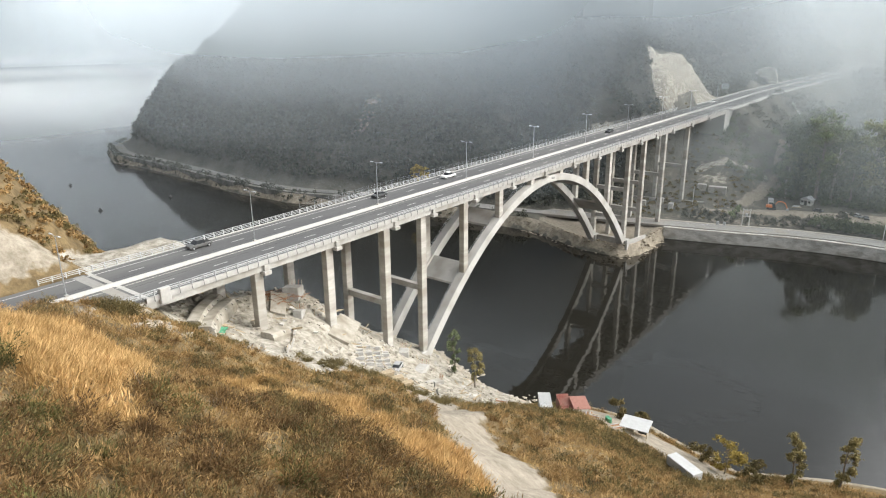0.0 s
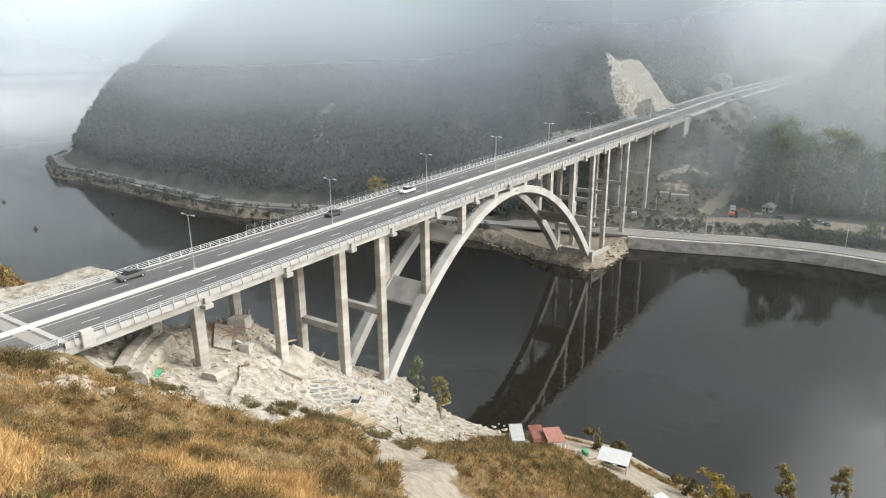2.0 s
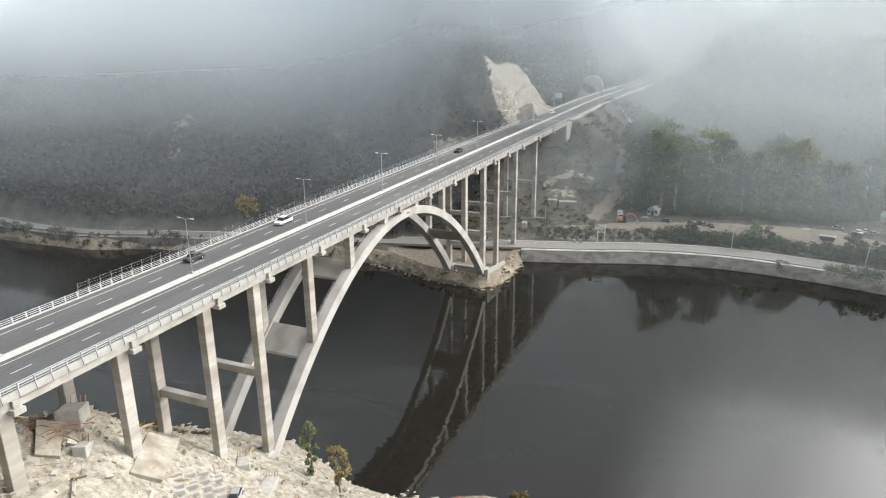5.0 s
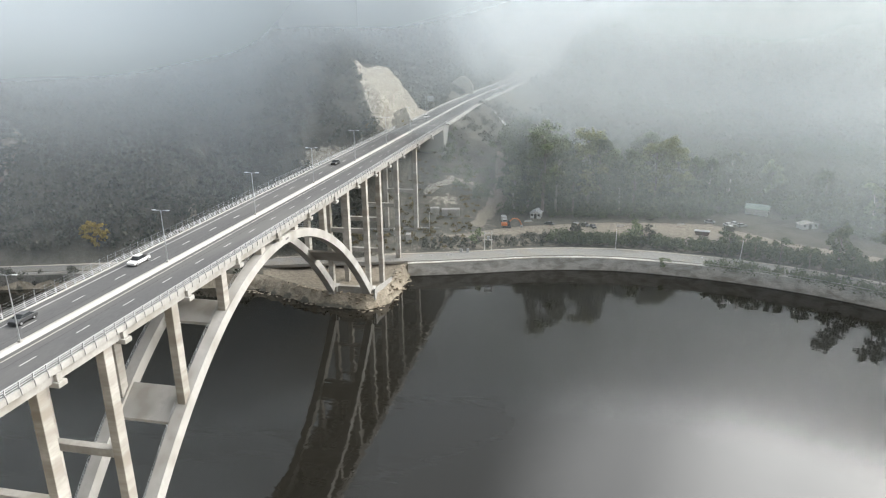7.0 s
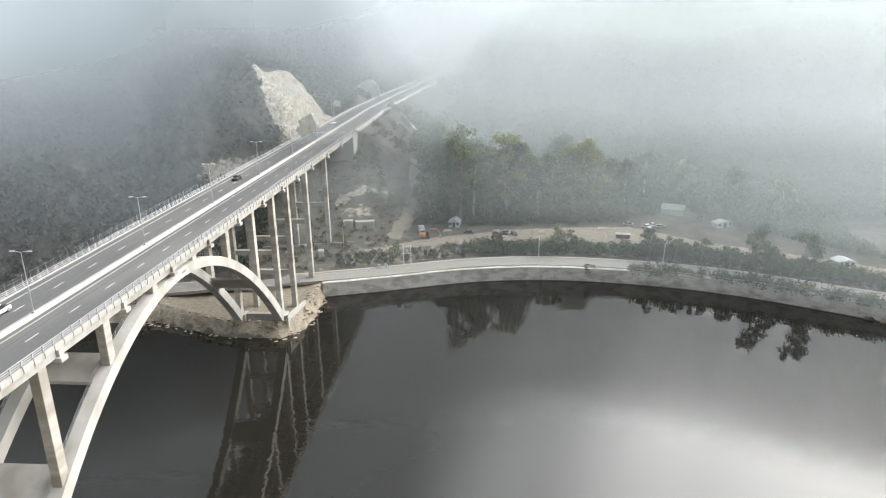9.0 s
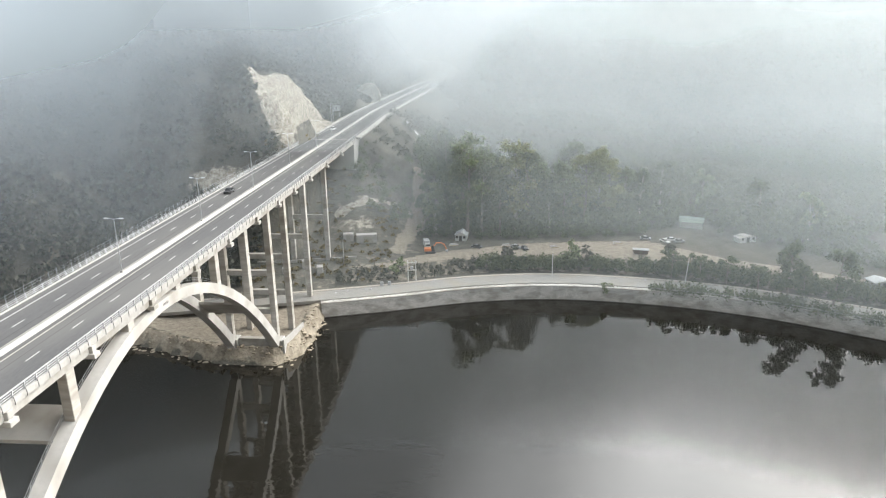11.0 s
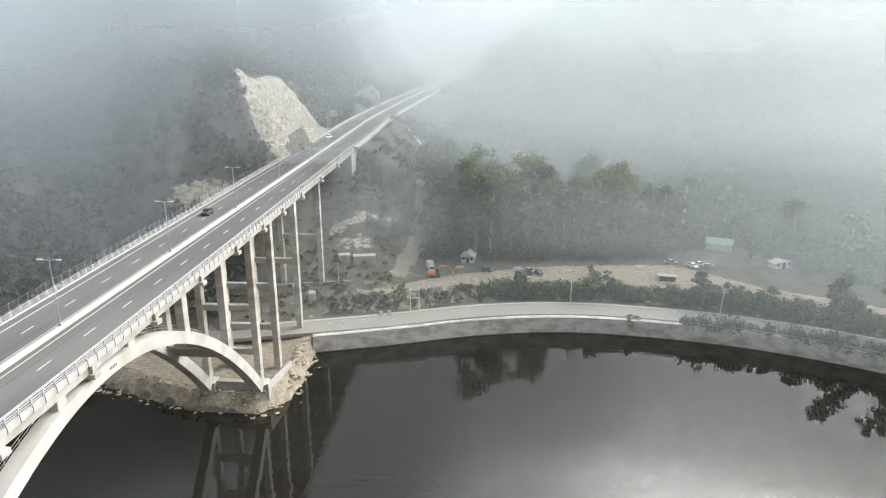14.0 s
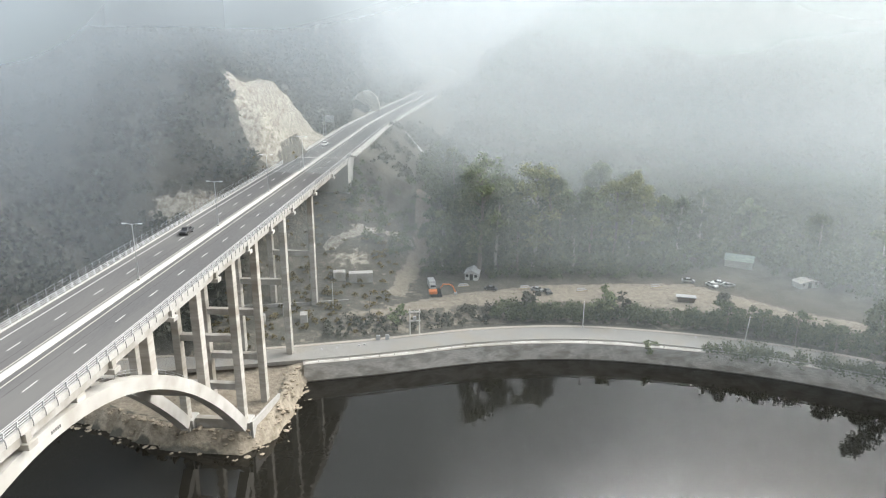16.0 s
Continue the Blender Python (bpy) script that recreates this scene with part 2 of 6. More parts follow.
def tube_bm(points, radius, sides=8, radius_end=None):
    bm = bmesh.new()
    pts = [Vector(p) for p in points]
    rings = []
    for i, p in enumerate(pts):
        d = (pts[min(i + 1, len(pts) - 1)] - pts[max(i - 1, 0)]).normalized()
        side = d.orthogonal().normalized()
        up = d.cross(side)
        r = radius if radius_end is None else radius + (radius_end - radius) * i / (len(pts) - 1)
        rings.append([bm.verts.new(p + r * (math.cos(a) * side + math.sin(a) * up)) for a in (2 * math.pi * k / sides for k in range(sides))])
    for a, b in zip(rings, rings[1:]):
        for i in range(sides):
            j = (i + 1) % sides
            bm.faces.new((a[i], a[j], b[j], b[i]))
    bm.faces.new(rings[0][::-1])
    bm.faces.new(rings[-1])
    return bm


# ---- the lie of the land ----
def smooth01(t):
    t = np.clip(t, 0, 1)
    return t * t * (3 - 2 * t)


def waves(x, y, size, seed):
    """A cheap rolling noise of about one, for the relief."""
    r = np.random.RandomState(seed)
    out = np.zeros_like(x)
    for k in range(7):
        a = r.uniform(0, 2 * np.pi)
        f = 2 * np.pi / size * r.uniform(0.6, 2.2)
        out = out + np.sin((x * np.cos(a) + y * np.sin(a)) * f + r.uniform(0, 6.28)) / 7 ** 0.5
    return out


def shore_distance(x, y, line):
    """How far a place lies inside (+) or outside (-) a closed outline."""
    best = np.full(x.shape, 1e9)
    inside = np.zeros(x.shape, bool)
    for (ax, ay), (bx, by) in zip(line, line[1:] + line[:1]):
        dx, dy = bx - ax, by - ay
        t = np.clip(((x - ax) * dx + (y - ay) * dy) / (dx * dx + dy * dy), 0, 1)
        best = np.minimum(best, np.hypot(x - ax - t * dx, y - ay - t * dy))
        if ay != by:
            cross = ((ay > y) != (by > y)) & (x < (bx - ax) * (y - ay) / (by - ay) + ax)
            inside ^= cross
    return np.where(inside, best, -best)


NEAR_SHORE = [(-2500, -900), (-700, -160), (-420, 20), (-300, 82), (-220, 112), (-165, 126), (-131, 136), (-105, 140), (-83, 131.5), (-68, 132),
              (-57, 139), (-45, 141), (-34, 137.5), (-20, 134), (-3, 143), (60, 165), (180, 170), (700, 100), (2500, -100), (2500, -2500), (-2500, -2500)]
FAR_SHORE = [(-503, 252), (-461, 234), (-425, 236), (-364, 232), (-313, 228), (-273, 231), (-250, 242), (-190, 256), (-144, 262), (-130, 256), (-116, 251.5),
             (-98, 250), (-92.5, 257), (-91.6, 267), (-93, 285), (-69, 292), (-46, 300.5), (-23, 304.8), (-5, 304.6), (19, 301), (36, 297), (57, 289), (80, 276),
             (140, 240), (260, 215), (700, 230), (2500, 200), (2500, 3000), (-660, 3000), (-625, 800), (-600, 500), (-572, 380), (-540, 300)]


def deck_z(y):
    return 47.6 - 0.004 * (np.minimum(y, 420) - 80)


def road_x(y):
    t = np.maximum(0, (y - 465) / 270.0)
    return -107.0 + 17.5 * t ** 1.25


def land(x, y):
    """Height of the ground, and how much of each cover lies on it."""
    dn = shore_distance(x, y, NEAR_SHORE)
    df = shore_distance(x, y, FAR_SHORE)
    # the bank on which the camera starts
    hn = np.interp(dn, [-60, -8, 0, 6, 16, 33, 58, 83, 108, 134, 200, 400, 900], [-9, -3, 0, 3.0, 8, 17, 32, 46, 61, 77, 108, 170, 260])
    hn = hn + smooth01((dn - 20) / 60) * (1.2 * waves(x, y, 34, 3) + 0.5 * waves(x, y, 11, 4))
    hn = hn + 8 * np.exp(-(((x + 108) / 16) ** 2 + ((y - 93) / 14) ** 2)) + 3 * np.exp(-(((x + 104) / 16) ** 2 + ((y - 116) / 16) ** 2))
    hn = hn + 1.2 * np.exp(-(((x + 83) / 9) ** 2 + ((y - 38) / 9) ** 2)) - 3.0 * np.exp(-(((x + 85) / 13) ** 2 + ((y - 22) / 13) ** 2))
    hn = hn + 31 * np.exp(-(((x + 168) / 30) ** 2 + ((y - 46) / 26) ** 2)) - 6 * np.exp(-(((x + 140) / 14) ** 2 + ((y - 84) / 16) ** 2))
    # the far side: a shelf for the old road, then the mountains
    shelf = np.interp(df, [-60, -8, 0, 1.2, 14, 20], [-9, -3, 0, 4.6, 5.0, 6.0])
    walled = smooth01((x + 91) / 2) * smooth01((88 - x) / 6) * smooth01((y - 262) / 4)
    shelf = shelf * (1 - walled) + walled * np.interp(df, [-60, -8, 0, 2.2, 4.4, 14, 20], [-9, -4, -2.5, -1.5, 4.9, 5.0, 6.0])
    west = smooth01((-150 - x) / 60)
    m1 = np.interp(df, [0, 14, 60, 160, 330, 700], [0, 0, 49, 132, 215, 310]) * west
    m1 = m1 * (1 + 0.7 * smooth01((-400 - x) / 80))
    cap = np.interp(x, [-590, -552, -520, -505, -496, -472, -428, -400, -330, -250, -100], [7, 21, 45, 63, 75, 93, 107, 119, 153, 215, 400])
    cap = cap + 0.4 * np.maximum(0, df - 70)
    m1 = cap * (1 - np.exp(-m1 / cap)) * 1.06
    centre = road_x(y)
    m1b = smooth01((y - 305) / 60) * np.interp(centre - x, [-5, 12, 60, 200, 500], [30, 50, 98, 180, 260])
    m1b = m1b * (1 - 0.3 * smooth01((y - 385) / 60) * smooth01((60 - (centre - x)) / 40))
    m1b = np.where(x < centre + 5, m1b, 0) * smooth01((centre + 5 - x) / 18) * smooth01(df / 60)
    m1b = cap * (1 - np.exp(-m1b / cap)) * 1.06
    foot = 505 + 0.35 * np.maximum(0, -60 - x) * 3 - 0.25 * np.maximum(0, x - 60)
    m2 = np.interp(y - foot, [-200, 0, 50, 260, 700], [0, 3, 24, 150, 320]) * smooth01((x - centre - 25) / 40) * smooth01((df - 26) / 25)
    yard = 2.0 * smooth01((df - 18) / 10) + 0.05 * np.maximum(0, df - 60)
    ramp = np.interp(y, [296, 320, 345, 372, 384, 420, 1000], [0, 2.5, 13, 27, 34, 40, 42]) * smooth01((x + 150) / 30) * smooth01((centre + 48 - x) / 40)
    hf = shelf + np.maximum.reduce([m1, m1b, m2 + yard, ramp])
    rough = smooth01((df - 16) / 40)
    hf = hf + rough * smooth01((hf - 8) / 20) * (4.0 * waves(x, y, 95, 5) + 1.2 * waves(x, y, 37, 6))
    spit = smooth01((df - 1) / 6) * smooth01((292 - y) / 10) * smooth01((x + 150) / 10) * smooth01((-88 - x) / 4)
    hf = hf * (1 - spit) + spit * (3.2 + 0.25 * waves(x, y, 9, 7))
    h = np.maximum(hn, hf)
    # the highway lies in a cutting at one end and on a bank at the other
    rz = deck_z(y) - 0.5
    off = np.abs(x - centre)
    for on, left_slope, right_slope in ((smooth01((53 - y) / 3), 1.1, 1.6), (smooth01((y - 380) / 6), 1.9, 0.65)):
        side = np.where(x < centre, left_slope, right_slope)
        cut = rz + np.maximum(0, off - 12.2) * side
        fill = rz - np.maximum(0, off - 12.2) * side
        h = h * (1 - on) + on * np.clip(h, fill, cut)
    h = np.where((x < centre - 12.2) & (y > 340), np.minimum(h, rz + np.maximum(0, off - 12.2) * 1.9 + 60 * smooth01((366 - y) / 8)), h)
    ledge_in = smooth01((x + 140) / 3) * smooth01((-117 - x) / 2) * smooth01((y - 53) / 3) * smooth01((82 - y) / 4)
    h = h * (1 - ledge_in) + ledge_in * (44.6 + 0.3 * waves(x, y, 9, 15))
    # covers
    slope_n = smooth01(dn / 4)
    rubble = smooth01((dn - 1) / 4) * smooth01((x + 134) / 6) * smooth01((np.interp(y, [52, 56, 62, 70, 78, 90, 105, 120, 132], [-84, -77, -73.5, -72, -63, -61, -62, -64, -64]) + 1.5 * waves(x, y, 14, 13) - x) / 4) * smooth01((y - 52) / 6)
    fan = np.exp(-(((x + 88) / 9) ** 2 + ((y - 67) / 7) ** 2))
    h = h + rubble * (1 - 0.85 * fan) * (0.35 * waves(x, y, 9, 11) + 0.1 * waves(x, y, 5, 12))
    grass = slope_n * (1 - rubble)
    across = (y - 77.4 + 0.906 * (x + 56)) / 1.35 + 0.7 * waves(x, y, 19, 14)
    dirt = smooth01((5.6 - np.abs(across)) / 2.5) * smooth01((x + 70) / 6) * smooth01((-5 - x) / 6)
    pad = smooth01((9.5 - np.abs(dn - 15)) / 4) * smooth01((x + 62) / 8) * smooth01((-14 - x) / 8)
    dirt = np.maximum(dirt, pad)
    yard_in = smooth01((df - 23) / 4) * smooth01((np.interp(x, [-80, -60, 0, 26, 52, 100], [30, 36, 45, 50, 36, 34]) - df) / 5) * smooth01((x + 96) / 10)
    earth = 0.33 * smooth01((x + 128) / 6) * smooth01((-60 - x) / 6) * smooth01((y - 284) / 4) * smooth01((388 - y) / 10)
    dirt = np.maximum(dirt, earth)
    verge = 0.5 * smooth01((df - 13) / 2) * smooth01((26 - df) / 3) * smooth01((x + 94) / 6)
    dirt = np.maximum(dirt, np.maximum(np.maximum(yard_in, verge), spit))
    left_cut = smooth01((53 - y) / 3) * smooth01((centre - 12 - x) / 3) * smooth01((x - centre + 27) / 6)
    rock = np.maximum(smooth01((3.2 - np.abs(df - 1.4)) / 2) * smooth01((x + 600) / 10), smooth01((3.0 - np.abs(dn - 1.0)) / 2))
    rock = np.maximum(rock, 0.8 * left_cut)
    rock = np.maximum(rock, smooth01((9 - np.abs(x + 82)) / 5) * smooth01((10 - np.abs(y - 44)) / 5))
    reach = np.interp(y, [346, 352, 368, 385, 405, 425, 440, 452], [3, 12, 24, 24, 21, 18, 13, 2])
    far_cut = smooth01((y - 347) / 5) * smooth01((centre - 10 - x) / 2) * smooth01((x - centre + 12 + reach) / 4)
    far_cut = np.maximum(far_cut, smooth01((6 - np.abs(y - 548)) / 5) * smooth01((8 - np.abs(x + 123)) / 5))
    shoulder = np.exp(-(((x + 140) / 13) ** 4 + ((y - 322) / 17) ** 4)) * smooth01((43 - h) / 3) * smooth01((h - 31) / 3)
    crag = np.maximum(np.exp(-(((x + 268) / 7) ** 2 + ((y - 286) / 12) ** 2)), np.exp(-(((x + 165) / 4) ** 2 + ((y - 291) / 6) ** 2)))
    crag = np.maximum(crag, np.exp(-(((x + 186) / 5) ** 2 + ((y - 289) / 8) ** 2)))
    rock = np.maximum(rock, 0.62 * smooth01(crag * 1.6))
    rubble = np.maximum(rubble, 0.9 * shoulder)
    along = ((x + 100) * 28 + (y - 350) * 22) / 1268
    shelf_edge = smooth01((2.6 + 0.8 * waves(x, y, 9, 81) - np.abs((y - 350) * 0.786 - (x + 100) * 0.618)) / 1.5) * smooth01((along + 0.1) / 0.1) * smooth01((1.05 - along) / 0.1)
    scree = smooth01(1.4 - np.hypot((x + 91) / 7, (y - 345) / 6) + 0.35 * waves(x, y, 8, 82))
    rubble = np.maximum(np.maximum(rubble, 0.95 * shelf_edge), np.maximum(0.6 * scree, 0.75 * ledge_in))
    climb = smooth01((3.4 - np.abs(x - np.interp(y, [330, 338, 358, 369, 400], [-74, -73.2, -70.5, -69.5, -70]))) / 2) * smooth01((y - 328) / 5) * smooth01((395 - y) / 6)
    dirt = np.maximum(dirt, climb)
    bench = np.floor(h / 6.0) * 6.0
    bench = bench + 6.0 * smooth01((h - bench) / 6.0 * 1.8 - 0.6)
    h = h + 0.8 * far_cut * (bench - h)
    rubble = np.maximum(rubble, 0.9 * far_cut)
    return h, dict(grass=grass, dirt=dirt, rubble=rubble, rock=rock)


def ground_z(x, y):
    h, _ = land(np.array([float(x)]), np.array([float(y)]))
    return float(h[0])


def spread(*pieces):
    out = []
    for a, b, step in pieces:
        out.extend(np.arange(a, b, step))
    return np.array(out + [pieces[-1][1]])


gx = spread((-2500, -600, 95), (-600, -180, 6), (-180, 110, 2.0), (110, 300, 8), (300, 2500, 110))
gy = spread((-1500, -60, 60), (-60, 150, 2.0), (150, 222, 12), (222, 460, 2.5), (460, 900, 9), (900, 3000, 100))
GX, GY = np.meshgrid(gx, gy)
GH, COVER = land(GX, GY)
nx, ny = len(gx), len(gy)
idx = np.arange(nx * ny).reshape(ny, nx)
quads = np.stack([idx[:-1, :-1], idx[:-1, 1:], idx[1:, 1:], idx[1:, :-1]], -1).reshape(-1, 4)
ground_mesh = quick_mesh("ground", np.stack([GX, GY, GH], -1).reshape(-1, 3), quads, M_GROUND, True)
for key, val in COVER.items():
    att = ground_mesh.attributes.new(key, "FLOAT", "POINT")
    att.data.foreach_set("value", val.astype(np.float32).ravel())
ground = tagged(new("ground", ground_mesh), "hilly lake shore with dry grass, pale rubble and wooded slopes", "ground", kind="structure")

water = mesh_object("water", [(-4500, -2500, 0), (4500, -2500, 0), (4500, 4500, 0), (-4500, 4500, 0)], [(0, 1, 2, 3)], M_WATER)
tagged(water, "calm dark brown lake with soft mirror reflections", "lake", kind="structure")

# ---- bridge ----
XC, HALF = -107.0, 10.4
BRIDGE_Y = (52.0, 372.0)
COLUMNS = [75.3, 93.8, 112.0, 125.5, 143.6, 161.0, 178.6, 197.0, 216.3, 235.3, 253.3, 268.3, 291.0, 320.0]
ARCH_MID, ARCH_TOP, ARCH_K = 188.6, 44.3, 0.00902
RIGHT_X, LEFT_X = -98.25, -111.4        # middle lines of the two rows of columns


def arch_top(y):
    return ARCH_TOP - ARCH_K * (y - ARCH_MID) ** 2


bridge = thing("arch_bridge", "pale concrete road bridge with twin arch ribs over the lake", "bridge")


def stations(y0, y1, step, dz=0.0):
    out = []
    for y in np.linspace(y0, y1, max(2, int(round((y1 - y0) / step)) + 1)):
        t = (road_x(np.array(y + 1.0)) - road_x(np.array(y - 1.0))) / 2
        k = 1 / math.hypot(1, float(t))
        out.append((float(road_x(np.array(y))), float(y), float(deck_z(np.array(y))) + dz, k, -float(t) * k))
    return out


by0, by1 = BRIDGE_Y
part("deck_slab", sweep_bm([(-HALF, -0.05), (HALF, -0.05), (HALF, -0.5), (-HALF, -0.5)], stations(by0, by1, 20)), M_CONCRETE, bridge)
for side, name in ((1, "right"), (-1, "left")):
    sec = [(side * (HALF - 0.35), -0.5), (side * (HALF - 0.35), -2.1), (side * (HALF - 1.2), -2.1), (side * (HALF - 1.2), -0.5)]
    part("edge_girder", sweep_bm(sec, stations(by0, by1, 20)), M_CONCRETE, bridge)
    sec = [(side * (HALF + 0.05), 0.18), (side * (HALF + 0.05), -0.75), (side * (HALF - 0.30), -0.75), (side * (HALF - 0.30), -0.1), (side * (HALF - 0.36), -0.04), (side * (HALF - 0.36), 0.18)]
    part("parapet_kerb", sweep_bm(sec, stations(by0, by1, 20)), M_BARRIER, bridge)
for u in (-6.0, -2.0, 2.0, 6.0):
    part("inner_girder", sweep_bm([(u - 0.35, -0.5), (u + 0.35, -0.5), (u + 0.35, -1.9), (u - 0.35, -1.9)], stations(by0, by1, 40)), M_CONCRETE, bridge)

for y in COLUMNS:
    for x in (RIGHT_X, LEFT_X):
        top = float(deck_z(np.array(y))) - 2.1
        foot = ground_z(x, y) - 1.5
        if 127 < y < 252:
            foot = arch_top(y) - 1.0
        if top - foot > 0.8:
            part("column", box_bm(x - 0.8, x + 0.8, y - 1.0, y + 1.0, foot, top, 0.07), M_COLUMN, bridge)
    part("cap_beam", box_bm(LEFT_X - 0.75, RIGHT_X + 0.75, y - 0.8, y + 0.8, float(deck_z(np.array(y))) - 2.2, float(deck_z(np.array(y))) - 0.55, 0.05), M_COLUMN, bridge)

for x in (RIGHT_X, LEFT_X):
    ys = np.linspace(124.3, 252.9, 49)
    bm = bmesh.new()
    rings = []
    for y in ys:
        sl = -2 * ARCH_K * (y - ARCH_MID)
        k = math.hypot(1, sl)
        ny_, nz_ = -sl / k, 1 / k
        zt = arch_top(y)
        depth = 2.1 + 0.5 * abs(y - ARCH_MID) / 64
        w = 1.15
        rings.append([bm.verts.new(p) for p in ((x - w, y, zt), (x + w, y, zt), (x + w, y - ny_ * depth, zt - nz_ * depth), (x - w, y - ny_ * depth, zt - nz_ * depth))])
    for a, b in zip(rings, rings[1:]):
        for i in range(4):
            j = (i + 1) % 4
            bm.faces.new((a[i], b[i], b[j], a[j]))
    bm.faces.new(rings[0][::-1])
    bm.faces.new(rings[-1])
    bmesh.ops.recalc_face_normals(bm, faces=bm.faces)
    part("arch_rib", bm, M_ARCH, bridge, "pale concrete arch rib")

# ---- highway ----
highway = thing("road", "dark asphalt dual carriageway with white lane markings", "road", kind="structure")
part("asphalt_surface", sweep_bm([(-HALF + 0.34, 0.0), (HALF - 0.34, 0.0), (HALF - 0.34, -0.3), (-HALF + 0.34, -0.3)], stations(-120, 900, 10)), M_ASPHALT, highway)
part("median_barrier", sweep_bm([(-0.42, 0.0), (-0.38, 0.2), (-0.2, 0.62), (0.2, 0.62), (0.38, 0.2), (0.42, 0.0)], stations(-120, 900, 10)), M_BARRIER, highway, "white concrete median barrier")
part("kerb_fill", sweep_bm([(-12.1, -0.1), (-9.6, 0.03), (-9.6, -0.6), (-12.1, -0.7)], stations(378, 900, 12)), M_CONCRETE, highway)
part("kerb_fill", sweep_bm([(12.1, -0.1), (9.6, 0.03), (9.6, -0.6), (12.1, -0.7)], stations(378, 900, 12)), M_CONCRETE, highway)


# lane paint: solid edge lines, yellowed inner lines and broken lines between the lanes
def strip(u, w, y0, y1, step=10.0):
    return sweep_bm([(u - w / 2, 0.012), (u + w / 2, 0.012), (u + w / 2, 0.004), (u - w / 2, 0.004)], stations(y0, y1, step))


for u in (-8.4, 8.4):
    part("edge_line", strip(u, 0.22, -120, 800), M_PAINT, highway)
for u in (-1.5, 1.5):
    part("inner_line", strip(u, 0.2, -120, 800), M_YELLOW, highway)
for u in (-4.95, 4.95):
    for k in range(-7, 26):
        y0 = 136.2 + 11.25 * k
        part("lane_dash", strip(u, 0.2, y0, y0 + 3.1, 3.1), M_PAINT, highway)
M_SEAL = material("dark_sealant", (0.025, 0.025, 0.025), (0.05, 0.048, 0.046), 4.0, 0.8, 0.05)
for u in (-3.2, 3.3):
    part("paving_seam", strip(u, 0.07, -60, 600), M_SEAL, highway)
for y in (BRIDGE_Y[0] + 0.4, BRIDGE_Y[1] - 0.4):
    part("expansion_joint", sweep_bm([(-9.9, 0.016), (9.9, 0.016), (9.9, 0.004), (-9.9, 0.004)], [(XC, y - 0.45, float(deck_z(np.array(y))), 1, 0), (XC, y + 0.45, float(deck_z(np.array(y))), 1, 0)]), M_CONCRETE, highway)
part("approach_slab", sweep_bm([(-9.6, 0.02), (9.6, 0.02), (9.6, 0.004), (-9.6, 0.004)], [(XC, 49.4, float(deck_z(np.array(49.4))), 1, 0), (XC, 51.4, float(deck_z(np.array(51.4))), 1, 0)]), M_OLDROAD, highway)

# ---- bridge: rails, spouts, struts, corbels ----
M_SPOUT = material('grey_spout', (0.13, 0.13, 0.135), (0.20, 0.20, 0.205), 3.0, 0.6, 0.0)
post_mesh = spout_mesh = None
for side in (1, -1):
    u = side * (HALF - 0.15)
    for dz in (0.5, 0.83, 1.16):
        sec = [(u - 0.045, dz), (u + 0.045, dz), (u + 0.045, dz + 0.085), (u - 0.045, dz + 0.085)]
        part("rail", sweep_bm(sec, stations(by0 - 8, by1 + 6, 20)), M_RAIL, bridge, "white painted horizontal rail")
    y = by0 - 8
    while y < by1 + 6:
        if post_mesh is None:
            bm = bmesh.new()
            vs = add_box(bm, -0.10, 0.10, -0.08, 0.08, 0.0, 1.08, 0.02)
            for v in bm.verts:
                v.co.x += 0.12 * max(0, v.co.z - 0.2)
            ob = part("rail_post", bm, M_RAIL, bridge)
            post_mesh = ob.data
        else:
            ob = new("rail_post", post_mesh)
            ob.parent = bridge
        ob.matrix_basis = pose(XC + u, y, float(deck_z(np.array(y))) + 0.17, 0, 0, 0 if side > 0 else 180)
        y += 2.37
y = by0 + 1.2
while y < by1:
    if spout_mesh is None:
        ob = part("drain_spout", tube_bm([(-0.1, 0, 0.75), (0.16, 0, 0.55), (0.24, 0.03, 0.1), (0.22, 0.1, -0.35), (0.1, 0.2, -0.7)], 0.06, 6), M_SPOUT, bridge, "thin grey curved drain spout")
        spout_mesh = ob.data
    else:
        ob = new("drain_spout", spout_mesh)
        ob.parent = bridge
    ob.matrix_basis = pose(XC + HALF + 0.05, y, float(deck_z(np.array(y))), 0, 0, 0)
    y += 2.37

CORBELS = [76.4, 95.4, 114.3, 128.6, 146.9, 165.8, 184.9, 203.7, 222.6, 242.0, 260.5, 277.0, 296.0, 320.0, 345.0]
corbel_mesh = None
for y in CORBELS:
    for side in (1, -1):
        if corbel_mesh is None:
            bm = bmesh.new()
            add_box(bm, -1.1, 0.65, -0.85, 0.85, -2.75, -1.95, 0.06)
            add_box(bm, -1.0, 0.25, -0.5, 0.5, -1.95, -0.8, 0.04)
            ob = part("corbel", bm, M_CONCRETE, bridge, "stepped concrete corbel")
            corbel_mesh = ob.data
        else:
            ob = new("corbel", corbel_mesh)
            ob.parent = bridge
        ob.matrix_basis = pose(XC + side * HALF, y, float(deck_z(np.array(y))), 0, 0, 0 if side > 0 else 180)

